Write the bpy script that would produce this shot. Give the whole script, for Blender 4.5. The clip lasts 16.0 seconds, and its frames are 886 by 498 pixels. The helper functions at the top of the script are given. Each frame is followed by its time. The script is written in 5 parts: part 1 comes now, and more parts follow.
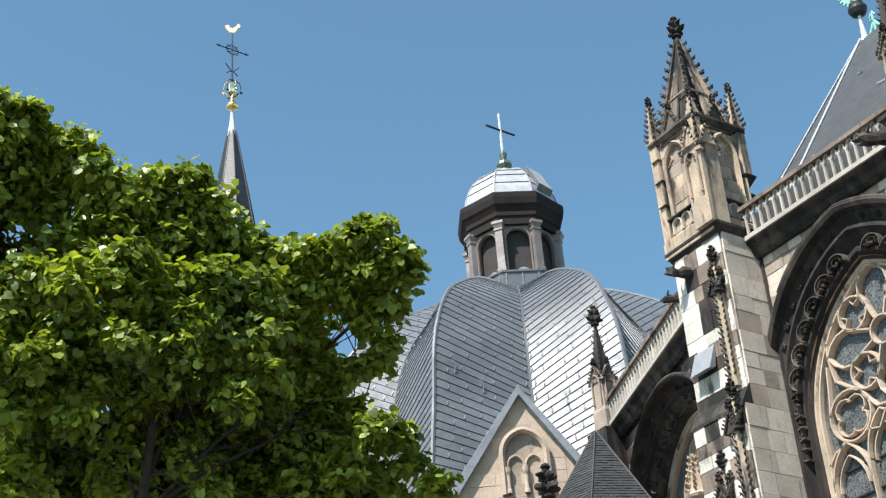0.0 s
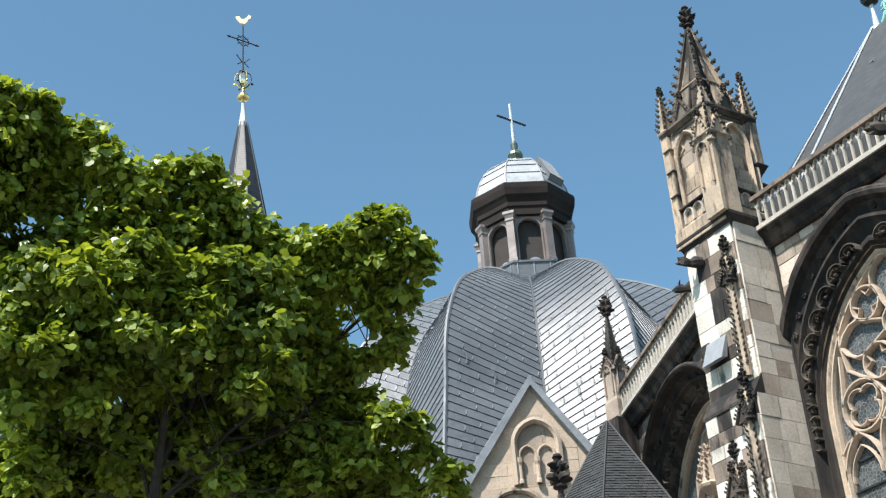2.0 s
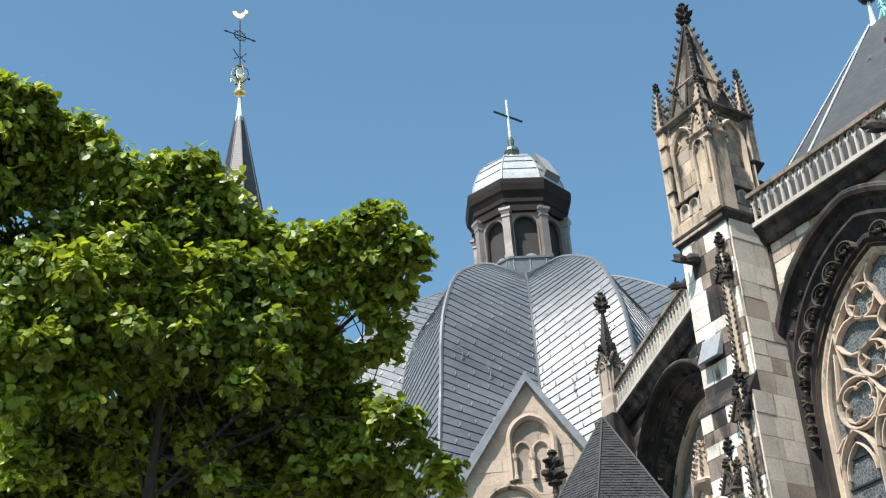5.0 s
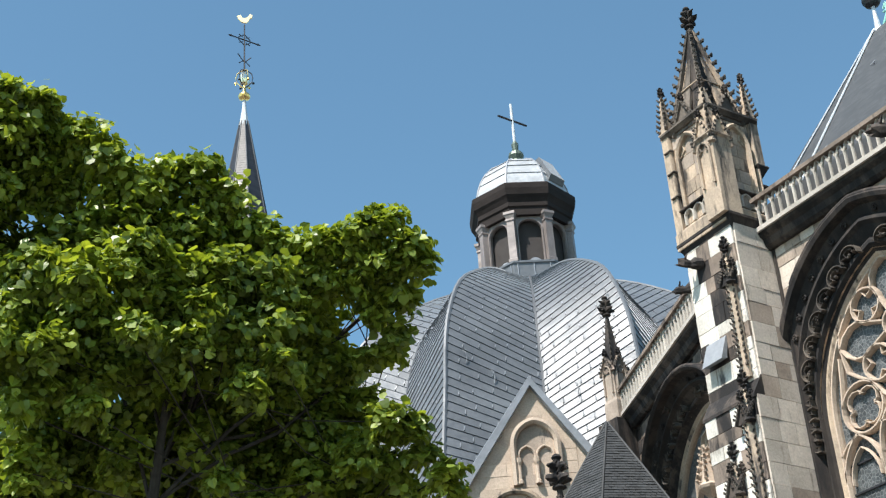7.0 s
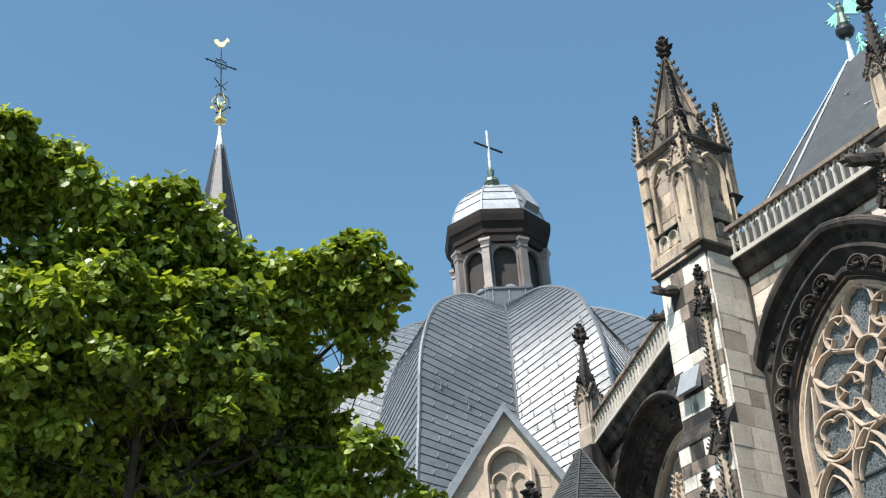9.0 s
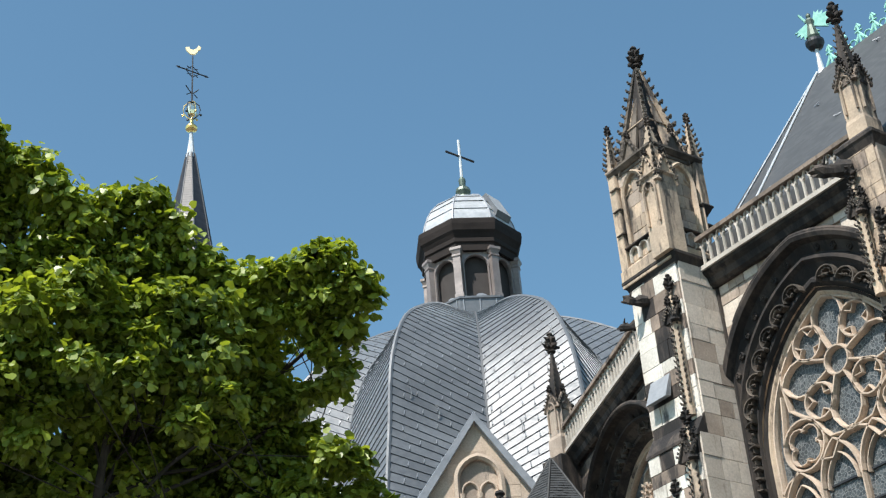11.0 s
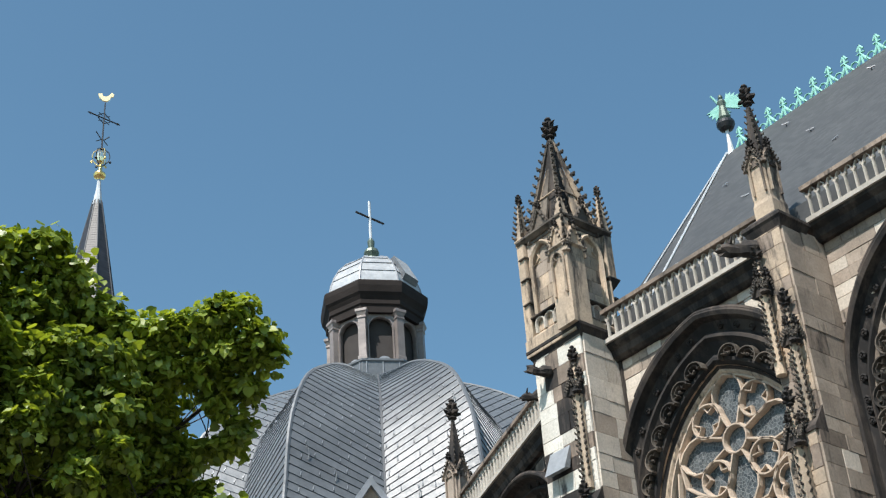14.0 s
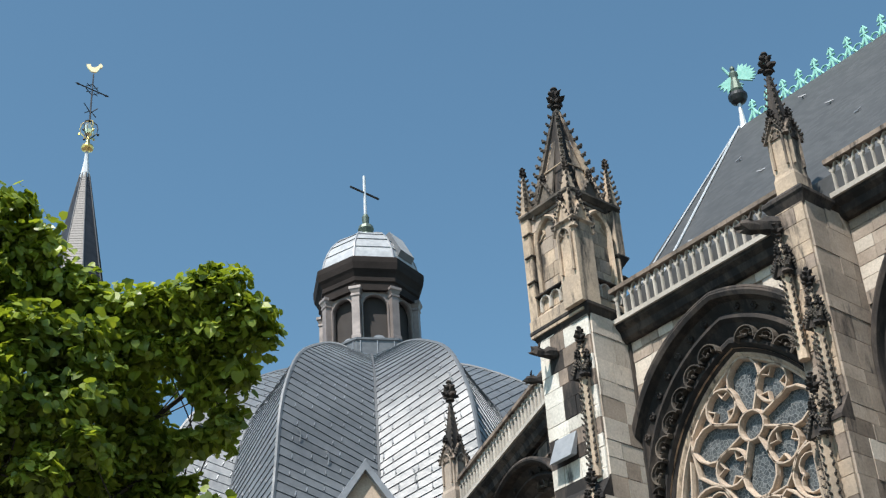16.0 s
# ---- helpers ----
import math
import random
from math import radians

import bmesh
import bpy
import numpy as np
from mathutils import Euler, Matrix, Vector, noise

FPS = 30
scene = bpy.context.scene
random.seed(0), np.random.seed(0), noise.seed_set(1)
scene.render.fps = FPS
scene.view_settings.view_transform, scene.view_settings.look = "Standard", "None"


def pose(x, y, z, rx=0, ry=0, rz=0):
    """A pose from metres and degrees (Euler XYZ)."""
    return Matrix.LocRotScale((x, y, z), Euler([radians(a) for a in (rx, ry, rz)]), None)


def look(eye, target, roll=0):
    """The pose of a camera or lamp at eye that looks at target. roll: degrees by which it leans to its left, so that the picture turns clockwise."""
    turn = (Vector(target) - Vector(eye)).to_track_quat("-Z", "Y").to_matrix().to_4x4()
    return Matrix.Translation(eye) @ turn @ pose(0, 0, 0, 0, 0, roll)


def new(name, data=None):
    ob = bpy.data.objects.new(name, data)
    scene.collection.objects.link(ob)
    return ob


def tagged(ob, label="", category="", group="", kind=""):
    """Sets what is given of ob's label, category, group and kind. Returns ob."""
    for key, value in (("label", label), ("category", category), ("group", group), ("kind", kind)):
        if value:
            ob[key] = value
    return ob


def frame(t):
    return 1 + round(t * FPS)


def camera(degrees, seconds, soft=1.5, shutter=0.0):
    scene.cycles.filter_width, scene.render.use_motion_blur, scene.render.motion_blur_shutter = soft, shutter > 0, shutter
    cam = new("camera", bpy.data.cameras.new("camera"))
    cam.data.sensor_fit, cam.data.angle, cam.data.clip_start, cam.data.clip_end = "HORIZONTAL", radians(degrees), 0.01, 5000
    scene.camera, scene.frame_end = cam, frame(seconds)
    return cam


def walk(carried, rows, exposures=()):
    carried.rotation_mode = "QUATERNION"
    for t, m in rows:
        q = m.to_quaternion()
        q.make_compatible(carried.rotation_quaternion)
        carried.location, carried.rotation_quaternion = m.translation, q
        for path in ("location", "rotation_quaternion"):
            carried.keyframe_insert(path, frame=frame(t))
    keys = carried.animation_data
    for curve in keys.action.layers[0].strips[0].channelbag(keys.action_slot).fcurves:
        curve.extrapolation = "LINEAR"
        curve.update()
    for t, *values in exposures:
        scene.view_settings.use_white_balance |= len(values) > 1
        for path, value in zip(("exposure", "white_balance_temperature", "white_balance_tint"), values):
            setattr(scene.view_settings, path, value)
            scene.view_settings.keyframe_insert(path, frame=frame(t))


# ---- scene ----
# camera: stands on the square, pans, and steps forward at the end
cam = camera(33.434, 16.0, soft=1.25)


def aim(yaw, pitch, roll):
    """Turn from a heading (to the left from +y), a tilt and a lean, in degrees."""
    return pose(0, 0, 0, 0, 0, yaw) @ pose(0, 0, 0, 90 + pitch) @ pose(0, 0, 0, 0, 0, roll)


PATH = [
    (0, 0.000, 0.000, 1.600, 55.252, 30.003, -4.615),
    (0.5, 0.000, 0.000, 1.600, 55.311, 30.070, -4.373),
    (1, 0.000, 0.000, 1.600, 55.433, 30.002, -4.299),
    (1.5, 0.000, 0.000, 1.600, 55.449, 29.616, -4.226),
    (2, 0.000, 0.000, 1.600, 55.790, 29.670, -4.523),
    (2.5, 0.000, 0.000, 1.600, 55.916, 29.467, -4.243),
    (3, 0.000, 0.000, 1.600, 55.893, 29.358, -3.927),
    (3.5, 0.000, 0.000, 1.600, 55.985, 29.289, -3.705),
    (4, 0.000, 0.000, 1.600, 55.827, 29.382, -4.171),
    (4.2, 0.000, 0.000, 1.600, 55.613, 29.532, -4.302),
    (6.3, 0.000, 0.000, 1.600, 55.672, 29.419, -4.421),
    (6.5, 0.000, 0.000, 1.600, 55.821, 29.422, -4.129),
    (7, 0.000, 0.000, 1.600, 55.805, 29.671, -4.229),
    (7.5, 0.000, 0.000, 1.600, 55.765, 30.051, -4.004),
    (8, 0.000, 0.000, 1.600, 55.719, 30.474, -4.319),
    (8.5, 0.000, 0.000, 1.600, 55.431, 30.537, -4.281),
    (8.7, 0.000, 0.000, 1.600, 54.982, 30.466, -4.280),
    (10.8, -0.044, 0.028, 1.630, 53.548, 30.970, -4.854),
    (11, -0.012, 0.007, 1.608, 53.271, 30.858, -4.806),
    (11.5, -0.048, 0.030, 1.632, 52.977, 30.912, -4.806),
    (12, -0.071, 0.045, 1.648, 52.477, 31.110, -4.781),
    (12.5, -0.110, 0.070, 1.675, 51.832, 31.348, -4.417),
    (13, -0.145, 0.093, 1.699, 51.146, 31.654, -4.257),
    (13.5, -0.168, 0.107, 1.714, 49.586, 32.125, -4.208),
    (14, -0.209, 0.134, 1.742, 48.789, 33.012, -4.351),
    (14.5, -0.363, 0.232, 1.847, 47.492, 32.801, -4.656),
    (15, -0.885, 0.566, 2.203, 47.610, 32.718, -4.252),
    (15.5, -1.395, 0.892, 2.550, 48.237, 32.591, -4.180),
    (16, -1.968, 1.259, 2.941, 48.450, 32.176, -4.053),
]
walk(cam, [(t, Matrix.Translation((x, y, z)) @ aim(a, b, c)) for t, x, y, z, a, b, c in PATH],
     exposures=[(0.0, 0.76), (8.5, 0.76), (11.0, 0.62), (14.5, 0.5), (16.0, 0.48)])

# ---------------------------------------------------------------- light
SUN_TO = Vector((0.15, -0.54, 0.82)).normalized()
world = bpy.data.worlds.new("sky")
scene.world = world
world.use_nodes = True
wn = world.node_tree.nodes
sky = wn.new("ShaderNodeTexSky")
sky.sky_type = "NISHITA"
sky.sun_disc = False
sky.sun_elevation = math.asin(SUN_TO.z)
sky.sun_rotation = math.atan2(SUN_TO.x, SUN_TO.y)
sky.air_density, sky.dust_density, sky.ozone_density = 1.0, 0.6, 1.5
wn["Background"].inputs["Strength"].default_value = 0.11
hue = wn.new("ShaderNodeMix")
hue.data_type, hue.blend_type = "RGBA", "MULTIPLY"
hue.inputs[0].default_value, hue.inputs[7].default_value = 1.0, (0.87, 1.12, 1.05, 1)
world.node_tree.links.new(sky.outputs[0], hue.inputs[6])
world.node_tree.links.new(hue.outputs[2], wn["Background"].inputs["Color"])
lamp = bpy.data.lights.new("sun", "SUN")
lamp.energy, lamp.angle, lamp.color = 5.0, radians(0.55), (1.0, 0.955, 0.89)
sun = new("sun", lamp)
sun.matrix_basis = look(tuple(SUN_TO * 100), (0, 0, 0))


# ---------------------------------------------------------------- materials
def material(name, rough=0.8, metal=0.0):
    m = bpy.data.materials.new(name)
    m.use_nodes = True
    b = m.node_tree.nodes["Principled BSDF"]
    b.inputs["Roughness"].default_value, b.inputs["Metallic"].default_value = rough, metal
    return m, m.node_tree.nodes, m.node_tree.links, b


def coords(nodes):
    return nodes.new("ShaderNodeTexCoord").outputs["Object"]


def noise_node(nodes, links, vec, scale, detail=5.0, rough=0.6):
    n = nodes.new("ShaderNodeTexNoise")
    n.inputs["Scale"].default_value, n.inputs["Detail"].default_value, n.inputs["Roughness"].default_value = scale, detail, rough
    links.new(vec, n.inputs["Vector"])
    return n.outputs["Fac"]


def ramp(nodes, links, fac, stops):
    r = nodes.new("ShaderNodeValToRGB")
    e = r.color_ramp.elements
    while len(e) < len(stops):
        e.new(0.5)
    for k, (p, c) in enumerate(stops):
        e[k].position, e[k].color = p, (*c, 1) if len(c) == 3 else c
    links.new(fac, r.inputs[0])
    return r.outputs[0]


def blend(nodes, links, fac, a, b, kind="MIX"):
    n = nodes.new("ShaderNodeMix")
    n.data_type, n.blend_type = "RGBA", kind
    for sock, v in ((n.inputs[0], fac), (n.inputs[6], a), (n.inputs[7], b)):
        if isinstance(v, (int, float)):
            sock.default_value = v
        elif isinstance(v, tuple):
            sock.default_value = (*v, 1)
        else:
            links.new(v, sock)
    return n.outputs[2]


def bump(nodes, links, b, height, strength=0.3, distance=0.03):
    n = nodes.new("ShaderNodeBump")
    n.inputs["Strength"].default_value, n.inputs["Distance"].default_value = strength, distance
    links.new(height, n.inputs["Height"])
    links.new(n.outputs[0], b.inputs["Normal"])


def stone_material(name, pale, grey, soot, amount, vary=0.5):
    """Weathered sandstone: two tones, soot crusts with ragged edges, rain streaks, block-to-block change."""
    m, nodes, links, b = material(name, 0.88)
    v = coords(nodes)
    info = nodes.new("ShaderNodeObjectInfo")
    shift = nodes.new("ShaderNodeVectorMath")
    shift.operation = "ADD"
    links.new(v, shift.inputs[0])
    links.new(info.outputs["Location"], shift.inputs[1])
    v = shift.outputs[0]
    tone = noise_node(nodes, links, v, 0.7, 6)
    grain = noise_node(nodes, links, v, 14.0, 8, 0.7)
    base = ramp(nodes, links, tone, [(0.35, grey), (0.62, pale)])
    per = ramp(nodes, links, info.outputs["Random"], [(0.0, (1 - vary,) * 3), (1.0, (1 + vary * 0.25,) * 3)])
    base = blend(nodes, links, 1.0, base, per, "MULTIPLY")
    streak = nodes.new("ShaderNodeMapping")
    streak.inputs["Scale"].default_value = (1.0, 1.0, 0.22)
    links.new(v, streak.inputs[0])
    crust = noise_node(nodes, links, streak.outputs[0], 1.7, 9, 0.68)
    mask = ramp(nodes, links, crust, [(amount - 0.07, (1, 1, 1)), (amount + 0.05, (0, 0, 0))])
    base = blend(nodes, links, mask, base, soot)
    fine = ramp(nodes, links, grain, [(0.3, (0.72, 0.72, 0.72)), (0.7, (1.1, 1.1, 1.1))])
    base = blend(nodes, links, 1.0, base, fine, "MULTIPLY")
    links.new(base, b.inputs["Base Color"])
    bump(nodes, links, b, grain, 0.45, 0.03)
    return m


STONE = stone_material("sandstone", (0.55, 0.42, 0.305), (0.33, 0.265, 0.205), (0.05, 0.043, 0.039), 0.44, 0.35)
STONE_GREY = stone_material("grey_ashlar", (0.425, 0.345, 0.28), (0.278, 0.222, 0.178), (0.063, 0.053, 0.047), 0.41, 0.22)
STONE_WHITE = stone_material("bleached_limestone", (0.78, 0.74, 0.67), (0.60, 0.55, 0.48), (0.07, 0.062, 0.058), 0.40, 0.2)
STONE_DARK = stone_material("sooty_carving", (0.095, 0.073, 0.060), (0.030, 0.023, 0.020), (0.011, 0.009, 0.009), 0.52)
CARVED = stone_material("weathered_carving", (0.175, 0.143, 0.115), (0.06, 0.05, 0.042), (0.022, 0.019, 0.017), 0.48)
STONE_SOOT = stone_material("sooty_ashlar", (0.33, 0.255, 0.203), (0.175, 0.137, 0.11), (0.042, 0.034, 0.03), 0.45, 0.35)
STONE_NEW = stone_material("pale_tracery_stone", (0.58, 0.46, 0.36), (0.47, 0.37, 0.29), (0.18, 0.145, 0.12), 0.29, 0.2)
STONE_PALE = stone_material("pale_ashlar", (0.68, 0.595, 0.51), (0.52, 0.45, 0.38), (0.18, 0.148, 0.122), 0.38, 0.2)
STONE_RAIL = stone_material("balustrade_stone", (0.56, 0.51, 0.45), (0.42, 0.38, 0.33), (0.10, 0.09, 0.085), 0.34, 0.25)


def lead_material(name, a, b_, rough, metal, vary):
    m, nodes, links, b = material(name, rough, metal)
    v = coords(nodes)
    info = nodes.new("ShaderNodeObjectInfo")
    geo = nodes.new("ShaderNodeNewGeometry")
    add = nodes.new("ShaderNodeMath")
    add.operation = "ADD"
    links.new(info.outputs["Random"], add.inputs[0])
    links.new(geo.outputs["Random Per Island"], add.inputs[1])
    fr = nodes.new("ShaderNodeMath")
    fr.operation = "FRACT"
    links.new(add.outputs[0], fr.inputs[0])
    cloud = noise_node(nodes, links, v, 0.55, 6)
    grain = noise_node(nodes, links, v, 5.0, 7)
    base = ramp(nodes, links, cloud, [(0.3, a), (0.7, b_)])
    per = ramp(nodes, links, fr.outputs[0], [(0.0, (1 - vary,) * 3), (1.0, (1 + vary,) * 3)])
    base = blend(nodes, links, 1.0, base, per, "MULTIPLY")
    fine = ramp(nodes, links, grain, [(0.3, (0.86, 0.86, 0.86)), (0.7, (1.08, 1.08, 1.08))])
    base = blend(nodes, links, 1.0, base, fine, "MULTIPLY")
    links.new(base, b.inputs["Base Color"])
    rr = nodes.new("ShaderNodeMapRange")
    rr.inputs["To Min"].default_value, rr.inputs["To Max"].default_value = rough - 0.1, rough + 0.12
    links.new(grain, rr.inputs["Value"])
    links.new(rr.outputs[0], b.inputs["Roughness"])
    bump(nodes, links, b, noise_node(nodes, links, v, 1.6, 4), 0.35, 0.12)
    return m


LEAD_OLD = lead_material("old_dark_lead", (0.090, 0.097, 0.109), (0.134, 0.143, 0.156), 0.46, 0.15, 0.12)
LEAD_NEW = lead_material("newer_pale_lead", (0.19, 0.20, 0.217), (0.285, 0.297, 0.315), 0.55, 0.15, 0.10)
LEAD_MID = lead_material("weathered_lead", (0.20, 0.21, 0.23), (0.28, 0.29, 0.315), 0.46, 0.2, 0.1)
# darker lead for sheet joints and valleys, their shade put into its colour
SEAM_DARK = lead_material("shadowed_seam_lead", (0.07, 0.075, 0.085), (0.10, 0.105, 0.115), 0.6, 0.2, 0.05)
LEAD_CAP = lead_material("dulled_pale_lead", (0.33, 0.34, 0.355), (0.47, 0.48, 0.50), 0.45, 0.2, 0.08)
SEAM_PALE = lead_material("bright_welt_lead", (0.50, 0.52, 0.54), (0.62, 0.64, 0.66), 0.4, 0.2, 0.05)
for lead in (LEAD_OLD, LEAD_MID):
    # bluish sheen added in place of the sky's reflection at grazing angles
    lead.node_tree.nodes["Principled BSDF"].inputs["Sheen Weight"].default_value = 0.5
    lead.node_tree.nodes["Principled BSDF"].inputs["Sheen Roughness"].default_value = 0.35
    lead.node_tree.nodes["Principled BSDF"].inputs["Sheen Tint"].default_value = (0.9, 0.95, 1.0, 1)
COLUMN_GREY = lead_material("grey_brown_painted_columns", (0.17, 0.143, 0.134), (0.28, 0.238, 0.224), 0.45, 0.1, 0.1)
PATINA_BROWN = lead_material("brown_painted_cladding", (0.014, 0.0105, 0.0095), (0.03, 0.023, 0.021), 0.8, 0.0, 0.1)
PATINA_BROWN.node_tree.nodes["Principled BSDF"].inputs["Specular IOR Level"].default_value = 0.2


def plain(name, a, b_, rough, metal=0.0, scale=6.0, vary=0.0, strength=0.25):
    m, nodes, links, b = material(name, rough, metal)
    n = noise_node(nodes, links, coords(nodes), scale, 6)
    base = ramp(nodes, links, n, [(0.3, a), (0.7, b_)])
    if vary:
        for src in (nodes.new("ShaderNodeObjectInfo").outputs["Random"], nodes.new("ShaderNodeNewGeometry").outputs["Random Per Island"]):
            base = blend(nodes, links, 1.0, base, ramp(nodes, links, src, [(0, (1 - vary,) * 3), (1, (1 + vary,) * 3)]), "MULTIPLY")
    links.new(base, b.inputs["Base Color"])
    bump(nodes, links, b, n, strength, 0.02)
    return m


GOLD = plain("gilded_metal", (0.85, 0.60, 0.22), (0.95, 0.72, 0.32), 0.25, 1.0)
GILT = plain("bright_gilding", (0.9, 0.74, 0.42), (0.98, 0.84, 0.55), 0.45, 0.35)
SILVER = plain("bright_gilt_globe", (0.8, 0.72, 0.55), (0.95, 0.88, 0.72), 0.2, 1.0)
IRON = plain("dark_wrought_iron", (0.03, 0.032, 0.036), (0.055, 0.055, 0.06), 0.5, 0.6)
COPPER = plain("green_copper_patina", (0.16, 0.42, 0.36), (0.34, 0.62, 0.54), 0.75, 0.1, 3.0)
BRONZE = plain("greenish_bronze", (0.06, 0.085, 0.068), (0.13, 0.165, 0.135), 0.5, 0.4, 8.0)
BARK = plain("dark_bark", (0.022, 0.018, 0.014), (0.05, 0.041, 0.032), 0.9, 0.0, 9.0, 0, 0.8)
LOUVRE = plain("dark_brown_boarding", (0.030, 0.0245, 0.023), (0.042, 0.035, 0.033), 0.85, 0.0, 2.0)
PAVING = plain("square_paving", (0.075, 0.070, 0.064), (0.135, 0.126, 0.115), 0.85, 0.0, 0.8)
SLATE_TILE = plain("blue_grey_slate", (0.020, 0.0215, 0.023), (0.040, 0.042, 0.045), 0.72, 0.0, 2.0, 0.25)


TOWER_SLATE = plain("purple_grey_slate", (0.020, 0.020, 0.023), (0.044, 0.042, 0.046), 0.40, 0.0, 2.0, 0.2, 0.06)


def slate_field():
    """Roof slates too small to tell apart: fine courses, lighter and darker slates, pale lichen specks."""
    m, nodes, links, b = material("slate_roof", 0.6)
    v = nodes.new("ShaderNodeTexCoord").outputs["UV"]
    br = nodes.new("ShaderNodeTexBrick")
    br.inputs["Scale"].default_value = 1.0
    br.inputs["Brick Width"].default_value, br.inputs["Row Height"].default_value = 0.30, 0.17
    br.inputs["Mortar Size"].default_value = 0.012
    br.inputs["Color1"].default_value = (0.031, 0.034, 0.037, 1)
    br.inputs["Color2"].default_value = (0.055, 0.058, 0.062, 1)
    br.inputs["Mortar"].default_value = (0.035, 0.037, 0.04, 1)
    links.new(v, br.inputs["Vector"])
    cloud = ramp(nodes, links, noise_node(nodes, links, coords(nodes), 0.5, 7, 0.65), [(0.3, (0.86, 0.86, 0.86)), (0.7, (1.18, 1.17, 1.14))])
    base = blend(nodes, links, 1.0, br.outputs["Color"], cloud, "MULTIPLY")
    links.new(base, b.inputs["Base Color"])
    bump(nodes, links, b, br.outputs["Fac"], -0.8, 0.05)
    return m


SLATE = slate_field()


def glass_material():
    """Old leaded church glass seen from outside: dim, grey-blue, uneven."""
    m, nodes, links, b = material("leaded_glass", 0.45)
    v = coords(nodes)
    vor = nodes.new("ShaderNodeTexVoronoi")
    vor.feature = "DISTANCE_TO_EDGE"
    vor.inputs["Scale"].default_value = 8.5
    links.new(v, vor.inputs["Vector"])
    cells = nodes.new("ShaderNodeTexVoronoi")
    cells.inputs["Scale"].default_value = 8.5
    links.new(v, cells.inputs["Vector"])
    tone = ramp(nodes, links, cells.outputs["Color"], [(0.1, (0.02, 0.024, 0.027)), (0.9, (0.085, 0.095, 0.10))])
    lines = ramp(nodes, links, vor.outputs["Distance"], [(0.03, (0.35, 0.37, 0.38)), (0.10, (0, 0, 0))])
    mask = ramp(nodes, links, vor.outputs["Distance"], [(0.03, (1, 1, 1)), (0.09, (0, 0, 0))])
    links.new(blend(nodes, links, mask, tone, (0.16, 0.165, 0.165)), b.inputs["Base Color"])
    bump(nodes, links, b, lines, 0.5, 0.02)
    return m


GLASS = glass_material()


def leaf_material():
    m, nodes, links, b = material("leaf_green", 0.4)
    geo = nodes.new("ShaderNodeNewGeometry")
    col = ramp(nodes, links, geo.outputs["Random Per Island"], [(0.0, (0.125, 0.178, 0.027)), (0.5, (0.215, 0.287, 0.045)), (1.0, (0.335, 0.41, 0.068))])
    patch = ramp(nodes, links, noise_node(nodes, links, coords(nodes), 0.9, 3), [(0.35, (0.75, 0.78, 0.8)), (0.65, (1.15, 1.12, 1.0))])
    col = blend(nodes, links, 1.0, col, patch, "MULTIPLY")
    links.new(col, b.inputs["Base Color"])
    tr = nodes.new("ShaderNodeBsdfTranslucent")
    links.new(blend(nodes, links, 1.0, col, (1.35, 1.25, 0.5), "MULTIPLY"), tr.inputs["Color"])
    mix = nodes.new("ShaderNodeMixShader")
    mix.inputs[0].default_value = 0.45
    links.new(b.outputs[0], mix.inputs[1])
    links.new(tr.outputs[0], mix.inputs[2])
    links.new(mix.outputs[0], nodes["Material Output"].inputs["Surface"])
    return m


LEAF = leaf_material()

# ---------------------------------------------------------------- building blocks
BASE = {}


def thing(name, at, label, category, group="", kind=""):
    ob = new(name)
    ob.empty_display_size = 0.5
    ob.location = at
    BASE[ob.name] = Vector(at)
    return tagged(ob, label, category, group, kind)


def root(ob):
    while ob.parent:
        ob = ob.parent
    return ob


def part(name, bm, mat, parent, label="", kind=""):
    """One mesh object, drawn in world metres, under a thing or a part."""
    me = bpy.data.meshes.new(name)
    if not isinstance(bm, bpy.types.Mesh):
        bm.transform(Matrix.Translation(-BASE[root(parent).name]))
        bmesh.ops.recalc_face_normals(bm, faces=bm.faces)
        bm.to_mesh(me)
        bm.free()
    else:
        me = bm
    me.materials.append(mat)
    ob = new(name, me)
    ob.parent = parent
    return tagged(ob, label, kind=kind)


def piece(name, me, parent, m):
    """A repeated part on shared mesh data; m in world metres."""
    ob = new(name, me)
    ob.parent = parent
    ob.matrix_basis = Matrix.Translation(-BASE[root(parent).name]) @ m
    return ob


def shared(name, bm, mat):
    me = bpy.data.meshes.new(name)
    bmesh.ops.recalc_face_normals(bm, faces=bm.faces)
    bm.to_mesh(me)
    bm.free()
    me.materials.append(mat)
    return me


def box(bm, x0, x1, y0, y1, z0, z1, m=None):
    v = [bm.verts.new((x, y, z)) for x in (x0, x1) for y in (y0, y1) for z in (z0, z1)]
    for f in ((0, 1, 3, 2), (4, 6, 7, 5), (0, 4, 5, 1), (2, 3, 7, 6), (0, 2, 6, 4), (1, 5, 7, 3)):
        bm.faces.new([v[i] for i in f])
    if m is not None:
        bmesh.ops.transform(bm, matrix=m, verts=v)
    return v


